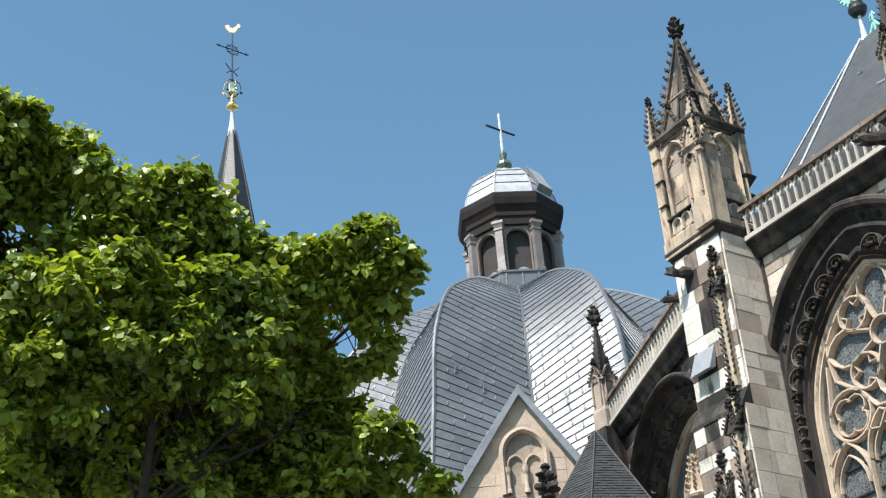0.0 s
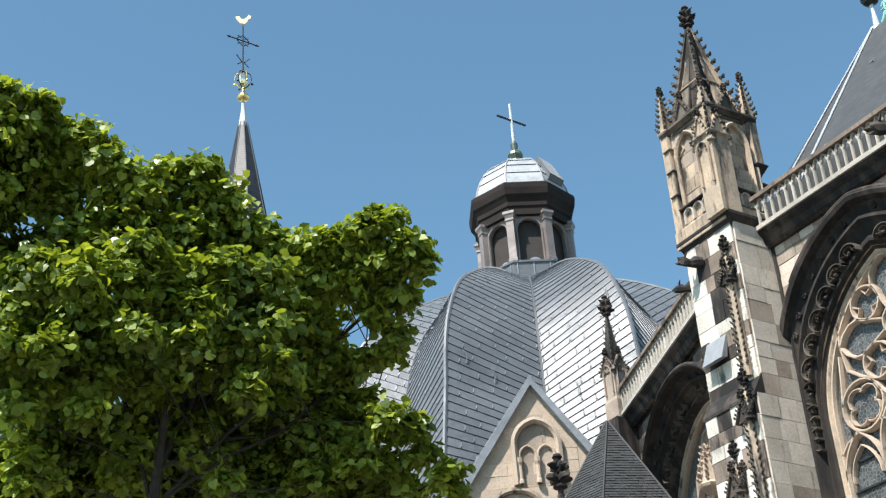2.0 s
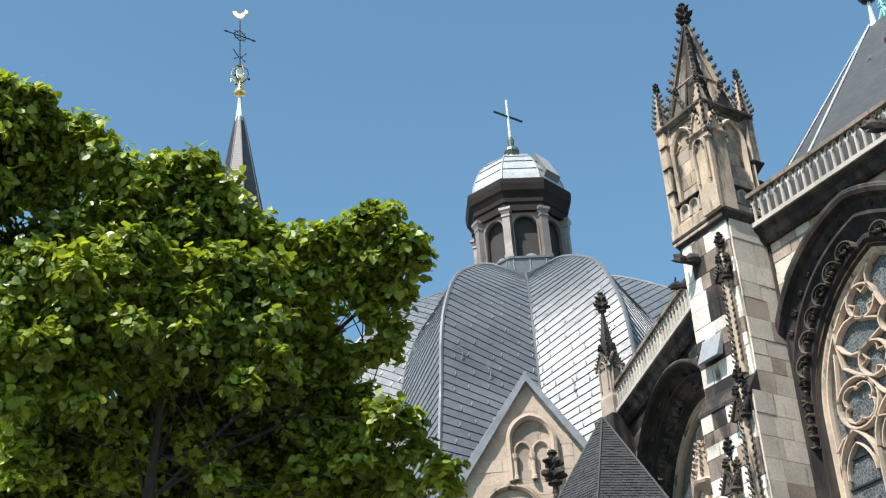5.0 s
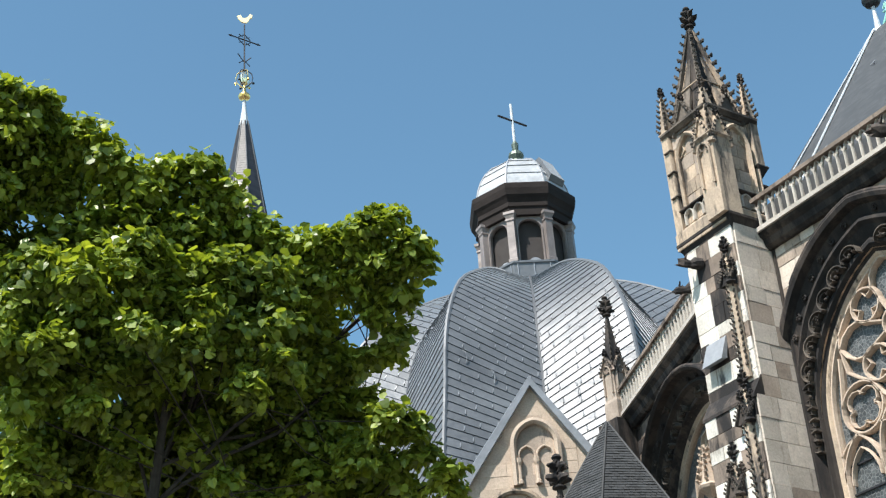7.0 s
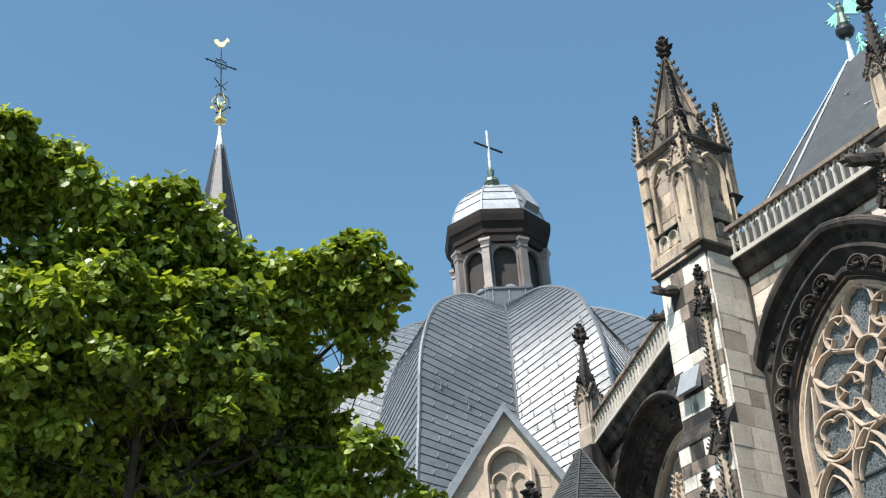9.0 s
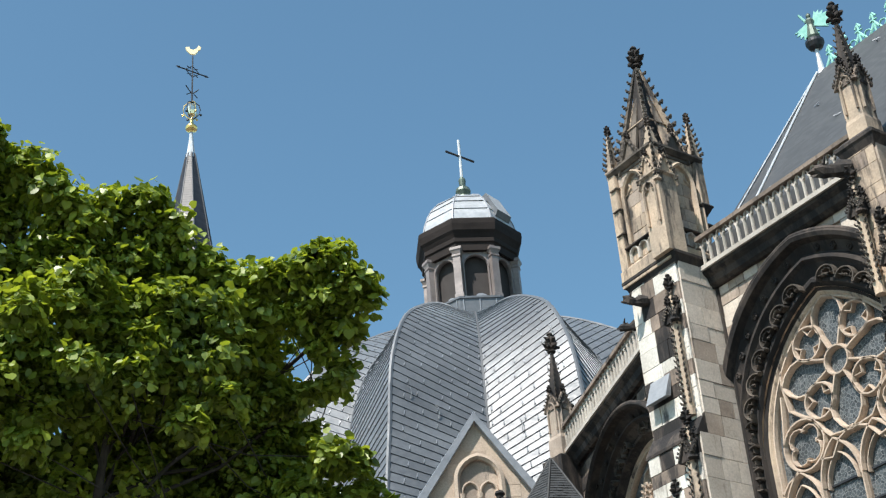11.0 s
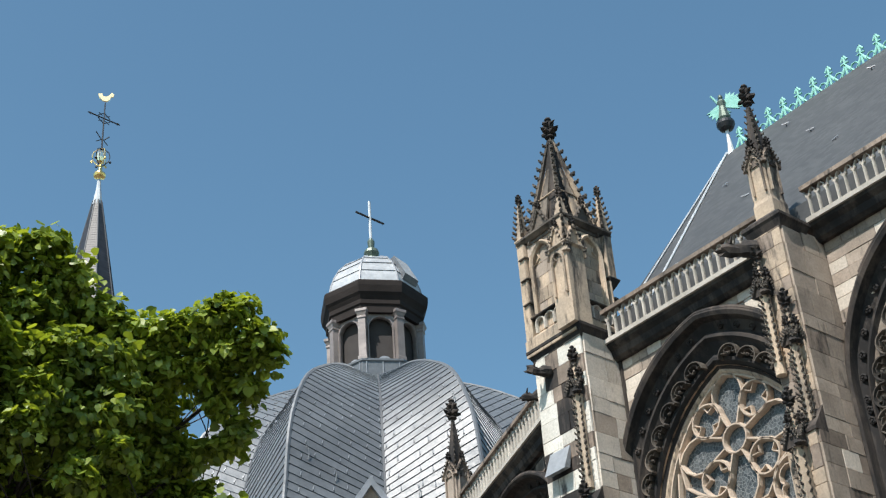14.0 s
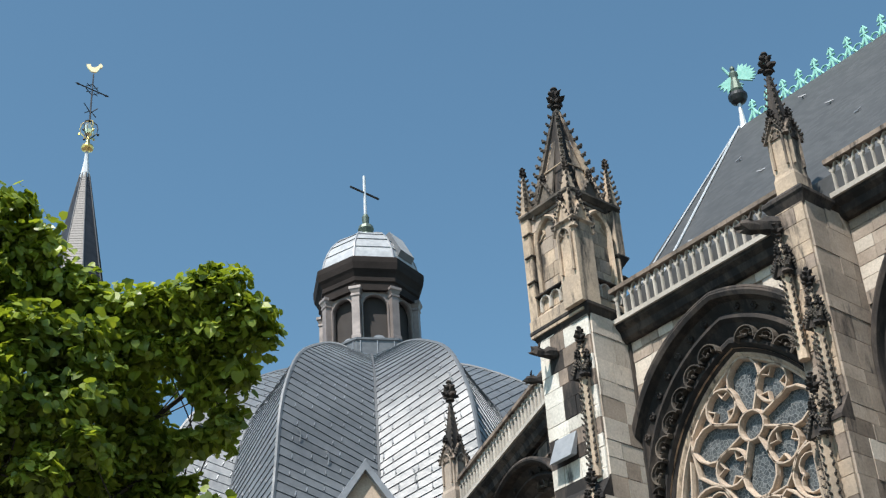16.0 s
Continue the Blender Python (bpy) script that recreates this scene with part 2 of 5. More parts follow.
def lathe(bm, profile, n, at=(0, 0, 0), turn=0.0, cap=True, m=None):
    """Rings of n corners by (radius, height), from below up."""
    rings, made = [], []
    for r, z in profile:
        ring = [bm.verts.new((at[0] + r * math.cos(turn + math.tau * k / n), at[1] + r * math.sin(turn + math.tau * k / n), at[2] + z)) for k in range(n)]
        rings.append(ring)
        made += ring
    for a, b in zip(rings, rings[1:]):
        for k in range(n):
            bm.faces.new((a[k], a[(k + 1) % n], b[(k + 1) % n], b[k]))
    if cap:
        bm.faces.new(rings[0][::-1])
        bm.faces.new(rings[-1])
    if m is not None:
        bmesh.ops.transform(bm, matrix=m, verts=made)
    return made


def prism(bm, loop, offset):
    """A solid from a planar loop and a way through."""
    a = [bm.verts.new(p) for p in loop]
    b = [bm.verts.new(Vector(p) + Vector(offset)) for p in loop]
    bm.faces.new(a)
    bm.faces.new(b[::-1])
    for k in range(len(a)):
        bm.faces.new((a[k], b[k], b[(k + 1) % len(a)], a[(k + 1) % len(a)]))
    return a + b


def rod(bm, a, b, r0, r1=None, n=6):
    a, b = Vector(a), Vector(b)
    r1 = r0 if r1 is None else r1
    q = (b - a).to_track_quat("Z", "Y").to_matrix().to_4x4()
    lathe(bm, [(r0, 0), (r1, (b - a).length)], n, m=Matrix.Translation(a) @ q)


def tube(bm, pts, r, n=6):
    """One bent round bar through the points."""
    pts = [Vector(p) for p in pts]
    rings = []
    for k, p in enumerate(pts):
        d = (pts[min(k + 1, len(pts) - 1)] - pts[max(k - 1, 0)]).normalized()
        q = d.to_track_quat("Z", "Y")
        rings.append([bm.verts.new(p + q @ Vector((r * math.cos(math.tau * j / n), r * math.sin(math.tau * j / n), 0))) for j in range(n)])
    for a, b in zip(rings, rings[1:]):
        for j in range(n):
            bm.faces.new((a[j], a[(j + 1) % n], b[(j + 1) % n], b[j]))
    bm.faces.new(rings[0][::-1])
    bm.faces.new(rings[-1])


def moulding(bm, pts, profile, m=Matrix(), closed=False):
    """Sweeps a section of (aside, depth) along a path of (u, w); u along x, w up, depth along y."""
    pts = [Vector(p) for p in pts]
    n, rows = len(pts), []
    for k, p in enumerate(pts):
        a = pts[k - 1] if (k or closed) else p
        b = pts[(k + 1) % n] if (k < n - 1 or closed) else p
        d = (b - a).normalized()
        nor = Vector((-d.y, d.x))
        rows.append([bm.verts.new(m @ Vector((p.x + nor.x * s, y, p.y + nor.y * s))) for s, y in profile])
    c = len(profile)
    for k in range(n if closed else n - 1):
        a, b = rows[k], rows[(k + 1) % n]
        for j in range(c):
            bm.faces.new((a[j], a[(j + 1) % c], b[(j + 1) % c], b[j]))
    if not closed:
        bm.faces.new(rows[0])
        bm.faces.new(rows[-1][::-1])


def bar(w, y0, y1):
    """Section of a stone bar with chamfered front edges."""
    ym = y0 + (y1 - y0) * 0.45
    return [(-w / 2, y1), (-w / 2, ym), (-w / 5, y0), (w / 5, y0), (w / 2, ym), (w / 2, y1)]


def arc(cx, cz, r, a0, a1, n):
    return [(cx + r * math.cos(radians(a0 + (a1 - a0) * k / n)), cz + r * math.sin(radians(a0 + (a1 - a0) * k / n))) for k in range(n + 1)]


def pointed(cx, spring, half, rise, n=10):
    """A pointed arch from its left foot over the apex to its right foot."""
    off = (rise * rise - half * half) / (2 * half)
    r = half + off
    top = math.atan2(rise, off)
    right = [(cx - off + r * math.cos(top * k / n), spring + r * math.sin(top * k / n)) for k in range(n + 1)]
    left = [(2 * cx - x, z) for x, z in right]
    return left + right[-2::-1]


def knob_mesh(name, mat, seed):
    """A curled stone leaf: a few swollen lobes on a short stalk."""
    rnd = random.Random(seed)
    bm = bmesh.new()
    for c, r in (((0, 0, 0), 0.42), ((0.42, 0, 0.28), 0.36), ((0.62, 0, 0.62), 0.22)):
        v = bmesh.ops.create_icosphere(bm, subdivisions=1, radius=r)["verts"]
        for p in v:
            p.co = p.co * rnd.uniform(0.72, 1.2) + Vector(c)
    return shared(name, bm, mat)


KNOBS = [knob_mesh("crocket", CARVED, s) for s in range(3)]


def finial_shape(bm, at, s):
    """Stalk, lower and upper wreath of four curled leaves and a bud, carved from one block."""
    rnd = random.Random(int(s * 100))
    profile = [(-0.4, 0.13, 0), (0.2, 0.12, 0), (0.27, 0.30, 0), (0.34, 0.30, 0), (0.42, 0.14, 0), (0.50, 0.24, 1), (0.58, 0.62, 1), (0.70, 0.72, 1), (0.80, 0.52, 1), (0.86, 0.26, 1),
               (0.96, 0.17, 0), (1.06, 0.30, 1), (1.16, 0.52, 1), (1.28, 0.54, 1), (1.36, 0.30, 1), (1.44, 0.14, 0), (1.52, 0.15, 0), (1.62, 0.22, 0), (1.74, 0.16, 0), (1.80, 0.04, 0)]
    n, rows = 16, []
    for k, (h, r, leafy) in enumerate(profile):
        row = []
        for j in range(n):
            a = math.tau * j / n
            lobe = abs(math.cos(2 * a)) ** 1.4
            q = r * (0.28 + 0.72 * lobe) * rnd.uniform(0.82, 1.15) if leafy else r
            z = h + (0.10 * lobe * (r - 0.3) + rnd.uniform(-0.025, 0.025) if leafy else 0)
            row.append(bm.verts.new((at[0] + q * s * math.cos(a), at[1] + q * s * math.sin(a), at[2] + z * s)))
        rows.append(row)
    for a, b in zip(rows, rows[1:]):
        for j in range(n):
            bm.faces.new((a[j], a[(j + 1) % n], b[(j + 1) % n], b[j]))
    bm.faces.new(rows[0][::-1])
    bm.faces.new(rows[-1])


def edge_crockets(parent, a, b, out, count, size, seed=0):
    """Stone leaves up an edge from a to b that lean towards out."""
    a, b, out = Vector(a), Vector(b), Vector(out).normalized()
    turn = math.atan2(out.y, out.x)
    for k in range(count):
        p = a.lerp(b, (k + 0.5) / count)
        s = size * (1.12 - 0.35 * k / count)
        piece("crocket", KNOBS[(k + seed) % 3], parent, Matrix.Translation(p + out * s * 0.10) @ pose(0, 0, 0, 0, 0, math.degrees(turn)) @ Matrix.Scale(s, 4))


def spirelet(parent, c, half, z0, z1, n_crockets, size, mat, finial=0.5, square=True, turn=0.0):
    """A solid tapering spire on a square or eight-sided plan with crockets on four edges and a finial."""
    bm = bmesh.new()
    n = 4 if square else 8
    t0 = math.pi / 4 + turn if square else math.pi / 8 + turn
    lathe(bm, [(half * 1.12 * math.sqrt(2), 0), (half * 1.12 * math.sqrt(2), 0.08), (half * math.sqrt(2), 0.12), (0.06 + half * 0.08, z1 - z0)], n, (c[0], c[1], z0), t0)
    sp = part("spire", bm, mat, parent)
    for k in range(4):
        a = math.pi / 4 + turn + k * math.pi / 2
        o = Vector((math.cos(a), math.sin(a), 0))
        edge_crockets(parent, Vector((c[0], c[1], z0)) + o * half * 1.42, Vector((c[0], c[1], z1)) + o * 0.05, o, n_crockets, size, k)
    bm = bmesh.new()
    finial_shape(bm, (c[0], c[1], z1), finial)
    part("finial", bm, STONE_DARK, parent, "sooty carved leaf finial")
    return sp


# ---------------------------------------------------------------- the square
bm = bmesh.new()
for i in range(8):
    for j in range(8):
        x, y = -600 + 150 * i, -600 + 150 * j
        bm.faces.new([bm.verts.new(p) for p in ((x, y, 0), (x + 150, y, 0), (x + 150, y + 150, 0), (x, y + 150, 0))])
bmesh.ops.remove_doubles(bm, verts=bm.verts, dist=0.01)
me = bpy.data.meshes.new("ground")
bm.to_mesh(me)
me.materials.append(PAVING)
tagged(new("ground", me), "grey stone paving of the cathedral square", "ground", kind="structure")

# ---------------------------------------------------------------- the choir
WALL_Y, EAVE = 32.0, 24.7
MA = Matrix.Translation((0, WALL_Y, 0))
MB = Matrix.Translation((-28.6, WALL_Y, 0)) @ pose(0, 0, 0, 0, 0, -21.5)
choir = thing("cathedral_choir", (-20, 40, 0), "tall gothic choir of soot-stained sandstone with a slate roof", "church")


def bay(m, x0, x1, cx, half, spring, rise, sill, name, mat):
    """A wall with a pointed opening, as one solid."""
    bm = bmesh.new()
    pts = pointed(cx, spring, half, rise, 26)
    top, th = EAVE, 1.0
    for (xa, za), (xb, zb) in zip(pts, pts[1:]):
        vs = prism(bm, [(xa, 0, za), (xb, 0, zb), (xb, 0, top), (xa, 0, top)], (0, th, 0))
    if cx - half > x0:
        box(bm, x0, cx - half, 0, th, 0, top)
    if x1 > cx + half:
        box(bm, cx + half, x1, 0, th, 0, top)
    box(bm, cx - half, cx + half, 0, th, 0, sill)
    bmesh.ops.transform(bm, matrix=m, verts=bm.verts)
    return part(name, bm, mat, choir)


def boss_mesh():
    """A small carved rosette of six petals."""
    bm = bmesh.new()
    rows = [[bm.verts.new((r * (1 + w * math.cos(6 * math.tau * k / 24)) * math.cos(math.tau * k / 24), -y, r * (1 + w * math.cos(6 * math.tau * k / 24)) * math.sin(math.tau * k / 24))) for k in range(24)] for r, y, w in ((0.16, -0.06, 0), (0.17, 0.03, 0.1), (0.11, 0.06, 0.2), (0.06, 0.02, 0.1), (0.045, 0.07, 0))]
    for a, b in zip(rows, rows[1:]):
        for k in range(24):
            bm.faces.new((a[k], a[(k + 1) % 24], b[(k + 1) % 24], b[k]))
    bm.faces.new(rows[-1])
    bmesh.ops.scale(bm, vec=(0.72, 0.9, 0.72), verts=bm.verts)
    return shared("rosette", bm, STONE_DARK)


def scallop_mesh():
    """A hanging half ring with two cusps, as they follow one another round the arch."""
    bm = bmesh.new()
    moulding(bm, arc(0, 0, 0.35, -8, 188, 10), bar(0.085, -0.10, 0.25))
    return shared("scallop", bm, CARVED)


def trefoil_mesh():
    bm = bmesh.new()
    moulding(bm, [(-0.32, 0.10), (-0.14, 0.08), (-0.17, 0.21), (0.0, 0.28), (0.17, 0.21), (0.14, 0.08), (0.32, 0.10)], bar(0.045, -0.05, 0.2))
    return shared("cusping", bm, CARVED)


ROSETTE, SCALLOP, TREFOIL = boss_mesh(), scallop_mesh(), trefoil_mesh()


def hood(m, cx, outer, inner, parent, pale, deep=0.0):
    """Deep splayed arch mouldings between the outer drip and the window, with carved leaves in the hollow."""
    (h0, s0, r0), (h1, s1, r1) = outer, inner
    steps = [(0.0, 0.02), (0.0, -0.42), (0.05, -0.46), (0.12, -0.40), (0.16, -0.12), (0.34, 0.02), (0.40, -0.10), (0.46, -0.12), (0.52, 0.02), (0.72, 0.22), (0.80, 0.12), (0.86, 0.12), (0.92, 0.25), (1.0, 0.34)]
    bm = bmesh.new()
    rows = []
    for f, y in steps:
        h, s, r = h0 + (h1 - h0) * f, s0 + (s1 - s0) * f, r0 + (r1 - r0) * f
        pts = [(cx - h, 8.0)] + pointed(cx, s, h, r, 26) + [(cx + h, 8.0)]
        rows.append([bm.verts.new(m @ Vector((x, y + deep * f, z))) for x, z in pts])
    inside = bmesh.new()
    for j, (a, b) in enumerate(zip(rows, rows[1:])):
        for k in range(len(a) - 1):
            if j < 8:
                bm.faces.new((a[k], a[k + 1], b[k + 1], b[k]))
            else:
                inside.faces.new([inside.verts.new(v.co) for v in (a[k], a[k + 1], b[k + 1], b[k])])
    bmesh.ops.remove_doubles(inside, verts=inside.verts, dist=0.001)
    bmesh.ops.delete(bm, geom=[v for v in bm.verts if not v.link_faces], context="VERTS")
    arch = part("arch_moulding", bm, STONE_DARK, parent, "deep soot-black arch moulding with carved leaves")
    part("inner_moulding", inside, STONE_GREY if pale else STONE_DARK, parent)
    bm = bmesh.new()
    moulding(bm, pointed(cx, s0, h0 + 0.02, r0 + 0.02, 26)[13:-13], [(-0.03, -0.44), (0.05, -0.40), (0.05, 0.02), (-0.03, 0.02)], m)
    part("drip_edge", bm, STONE_DARK, parent, "soot-dark top edge of the hood")
    for f, y, count, kinds in ((0.25, -0.06, 10, (ROSETTE,)), (0.80, 0.0, 8, (SCALLOP, TREFOIL))):
        h, s, r = h0 + (h1 - h0) * f, s0 + (s1 - s0) * f, r0 + (r1 - r0) * f
        pts = pointed(cx, s, h, r, count)
        pts = [(cx - h, s - 1.5 * (h + r) / 2 / count), (cx - h, s - 0.75 * (h + r) / 2 / count)] + pts[:count] + pts[count + 1:] + [(cx + h, s - 0.75 * (h + r) / 2 / count), (cx + h, s - 1.5 * (h + r) / 2 / count)]
        for k, (x, z) in enumerate(pts):
            (xa, za), (xb, zb) = pts[max(0, k - 1)], pts[min(len(pts) - 1, k + 1)]
            turn = math.degrees(math.atan2(zb - za, xb - xa))
            place = m @ Matrix.Translation((x, y + deep * f, z)) @ pose(0, 0, 0, 0, -turn, 0)
            for kind in kinds:
                piece(kind.name, kind, arch, place)
            if len(kinds) > 1:
                piece("carved_leaf", KNOBS[k % 3], arch, place @ Matrix.Translation((-0.02, 0.02, 0.10)) @ pose(0, 0, 0, 90, 0, 60 * k) @ Matrix.Scale(0.15, 4))
    # pale inner order that frames the glass
    bm = bmesh.new()
    pts = [(cx - h1, 8.0)] + pointed(cx, s1, h1, r1, 14) + [(cx + h1, 8.0)]
    moulding(bm, pts, [(0.10, 0.2), (0.10, 0.33), (-0.05, 0.36), (-0.14, 0.45), (-0.14, 0.7), (0.10, 0.7)], m @ Matrix.Translation((0, deep, 0)))
    part("window_jamb", bm, STONE_NEW if pale else STONE, parent, "moulded stone window frame")


def foil(cx, cz, r, n, a0, lobes=0.52):
    """A ring path with n lobes (cusps pointing in)."""
    out = []
    for k in range(n):
        a = math.radians(a0 + 360 * k / n)
        px, pz = cx + r * (1 - lobes) * math.cos(a), cz + r * (1 - lobes) * math.sin(a)
        for j in range(7):
            b = a + math.radians(-100 + 200 * j / 6)
            out.append((px + r * lobes * math.cos(b), pz + r * lobes * math.sin(b)))
    return out


def tracery(m, cx, half, spring, rise, rz, parent):
    """Rose of six spokes over circles and lancets, cut in pale stone."""
    y0, y1 = 0.42, 0.68
    fat, thin = bar(0.12, y0, y1), bar(0.07, y0 + 0.05, y1 - 0.03)

    def add(name, pts, prof, closed=False):
        bm = bmesh.new()
        moulding(bm, pts, prof, m, closed)
        return part(name, bm, STONE_NEW, win)

    bm = bmesh.new()
    pts = [(cx - half, 8.0)] + pointed(cx, spring, half - 0.05, rise - 0.05, 14) + [(cx + half, 8.0)]
    moulding(bm, pts, fat, m)
    win = part("window", bm, STONE_NEW, parent, "tall window with pale rose tracery and leaded glass")
    add("rose_ring", arc(cx, rz, 0.44, 0, 360, 20)[:-1], fat, True)
    for k in range(8):
        a = radians(22.5 + 45 * k)
        add("spoke", [(cx + q * math.cos(a), rz + q * math.sin(a)) for q in (0.44, 0.8, 1.2, 1.5)], fat)
    for k in range(4):
        a = radians(45 + 90 * k)
        px, pz = cx + 1.32 * math.cos(a), rz + 1.32 * math.sin(a)
        add("circle", arc(px, pz, 0.54, 0, 360, 18)[:-1], fat, True)
        for j in range(3):
            b = a + math.tau * (j + 0.5) / 3
            add("cusp", [(px + 0.5 * math.cos(b - 0.4), pz + 0.5 * math.sin(b - 0.4)), (px + 0.27 * math.cos(b), pz + 0.27 * math.sin(b)), (px + 0.5 * math.cos(b + 0.4), pz + 0.5 * math.sin(b + 0.4))], thin)
        # dagger between two circles: its sides run out and meet in a point
        d = radians(90 * k)
        for sg in (-1, 1):
            add("dagger_side", [(cx + q * math.cos(d + sg * w), rz + q * math.sin(d + sg * w)) for q, w in ((1.5, 0.393), (1.78, 0.30), (2.02, 0.16), (2.2, 0.0))], fat)
        # star points in the corners outside the circles
        for sg in (-1, 1):
            add("star_point", [(cx + q * math.cos(a + sg * w), rz + q * math.sin(a + sg * w)) for q, w in ((1.9, 0.0), (2.05, 0.2), (2.25, 0.42), (2.2, 0.78))], fat)
    # two large circles under the rose with four-lobed fillings
    for sg in (-1, 1):
        px, pz = cx + sg * 1.82, rz - 2.0
        add("large_circle", arc(px, pz, 0.78, 0, 360, 22)[:-1], fat, True)
        add("foil", foil(px, pz, 0.66, 4, 45), thin, True)
        add("star_point", [(px - sg * 0.5, pz - 0.65), (px - sg * 0.95, pz - 0.75), (px - sg * 1.3, pz - 0.3), (px - sg * 1.8, pz - 0.1)], fat)
        add("star_point", [(px + sg * 0.35, pz - 0.72), (px + sg * 0.85, pz - 0.9), (px + sg * 1.15, pz - 1.2)], fat)
        add("star_point", [(px + sg * 0.75, pz + 0.2), (px + sg * 0.62, pz + 0.9), (px + sg * 0.5, pz + 1.75)], fat)
    # lancets with mullions
    n = 4
    w = 2 * half / n
    for k in range(n):
        c = cx - half + (k + 0.5) * w
        lz = rz - 4.0 + (0.5 if k in (1, 2) else 0)
        add("lancet_head", pointed(c, lz, w / 2 - 0.02, 1.3, 7), fat)
        add("foil", [(x, z) for x, z in pointed(c, lz - 0.1, w / 2 - 0.2, 1.0, 6)], thin)
        if k:
            add("mullion", [(cx - half + k * w, 8.0), (cx - half + k * w, rz - 4.0 + 0.5)], fat)
    # saddle bars and glass
    for z in np.arange(9.0, rz - 3.2, 0.85):
        bm = bmesh.new()
        box(bm, cx - half, cx + half, y1 - 0.1, y1 - 0.05, z, z + 0.06, m=m)
        part("saddle_bar", bm, IRON, win, "dark iron bar")
    bm = bmesh.new()
    pts = [(cx - half, 8.0)] + pointed(cx, spring, half, rise, 14) + [(cx + half, 8.0)]
    prism(bm, [m @ Vector((x, y1 - 0.03, z)) for x, z in pts], m.to_3x3() @ Vector((0, 0.03, 0)))
    part("pane", bm, GLASS, win, "dim grey-blue leaded glass")


OUT, INN = (4.0, 19.5, 4.65), (3.1, 18.0, 4.45)
for m, x0, x1, cx, rz in ((MA, -29.2, -20.4, -24.75, 20.18), (MA, -20.4, -11.7, -16.05, 20.18), (MA, -11.7, 6.0, -7.3, 20.18), (MB, -15.4, 0.4, -9.2, 20.05)):
    small = m is MB
    o = (5.4, 18.7, 5.42) if small else OUT
    i = (4.95, 17.9, 5.1) if small else INN
    # the turned bay's wall is the darkest stone, the straight bays grey
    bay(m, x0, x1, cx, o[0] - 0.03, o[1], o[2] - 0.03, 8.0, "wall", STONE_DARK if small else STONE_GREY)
    deep = 0.5 if small else 0.0
    hood(m, cx, o, i, choir, cx > -20 and not small, deep)
    if cx > -14 and not small:
        continue
    tracery(m @ Matrix.Translation((0, deep, 0)), cx, i[0] - 0.1, i[1], i[2] - 0.1, rz, choir)

# carved canopy on a slim shaft before the apse window
canopy = thing("window_canopy", (-36.6, 35.62, 8.0), "pale crocketed stone canopy on a slim shaft before dark glass", "canopy")
PALE_KNOBS = [knob_mesh("crocket", STONE_NEW, s) for s in range(3)]
bm = bmesh.new()
lathe(bm, [(0.12, 0.0), (0.12, 11.3), (0.42, 11.6), (0.46, 11.7), (0.30, 11.85)], 8, (-36.6, 35.62, 8.0))
part("shaft", bm, STONE_NEW, canopy)
bm = bmesh.new()
lathe(bm, [(0.34, 11.8), (0.26, 12.1), (0.05, 13.3)], 8, (-36.6, 35.62, 8.0))
part("spire", bm, STONE_NEW, canopy)
for k in range(6):
    a = k * math.tau / 6
    for j in range(6):
        r = 0.36 - 0.055 * j
        piece("crocket", PALE_KNOBS[(j + k) % 3], canopy, Matrix.Translation((-36.6 + r * math.cos(a), 35.62 + r * math.sin(a), 19.9 + 0.24 * j)) @ pose(0, 0, 0, 0, 0, math.degrees(a)) @ Matrix.Scale(0.17, 4))

# cornice under the balustrade, in the darkest stone
for m, x0, x1 in ((MA, -28.9, 6.0), (MB, -15.4, 0.1)):
    bm = bmesh.new()
    prof = [(0, -0.05), (0, -0.22), (0.10, -0.34), (0.30, -0.40), (0.42, -0.55), (0.52, -0.58), (0.52, 0.6), (0, 0.6)]
    loop = [(x0, y, EAVE - 0.50 + z) for z, y in prof]
    prism(bm, loop, (x1 - x0, 0, 0))
    bmesh.ops.transform(bm, matrix=m, verts=bm.verts)
    part("cornice", bm, STONE_DARK, choir, "dark moulded eaves cornice")

# roof: hips from the end of the ridge, slate with lead on the hips
RIDGE_END, RIDGE_Z = -28.2, 35.78


def roof_face(pts, name):
    bm = bmesh.new()
    uv = bm.loops.layers.uv.new("UVMap")
    vs = [bm.verts.new(p) for p in pts]
    f = bm.faces.new(vs)
    u = (Vector(pts[1]) - Vector(pts[0])).normalized()
    f.normal_update()
    w = f.normal.cross(u)
    for lp in f.loops:
        lp[uv].uv = (lp.vert.co.dot(u), lp.vert.co.dot(w))
    d = bmesh.ops.extrude_face_region(bm, geom=[f])
    bmesh.ops.translate(bm, verts=[v for v in d["geom"] if isinstance(v, bmesh.types.BMVert)], vec=-f.normal * 0.15)
    return part(name, bm, SLATE, choir, "smooth grey slate roof slope")


corner = Vector((-28.5, 32.5, 26.0))
apex = Vector((RIDGE_END, 40, RIDGE_Z))
roof_face([corner, (6, 32.5, 26.0), (6, 40, RIDGE_Z), apex], "roof")
roof_face([(-28.5, 47.5, 26.0), corner, apex], "roof")
roof_face([(6, 47.5, 26.0), (-28.5, 47.5, 26.0), apex, (6, 40, RIDGE_Z)], "roof")
roof_face([(6, 32.5, 26.0), (6, 47.5, 26.0), (6, 40, RIDGE_Z)], "roof")
bm = bmesh.new()
box(bm, -28.4, 6, 32.15, 32.6, EAVE - 0.2, 26.02)
part("eaves_upstand", bm, SLATE_TILE, choir, "dark slate-hung upstand behind the balustrade")
bm = bmesh.new()
box(bm, -28.5, 6, 33, 47, 0, EAVE - 0.1)
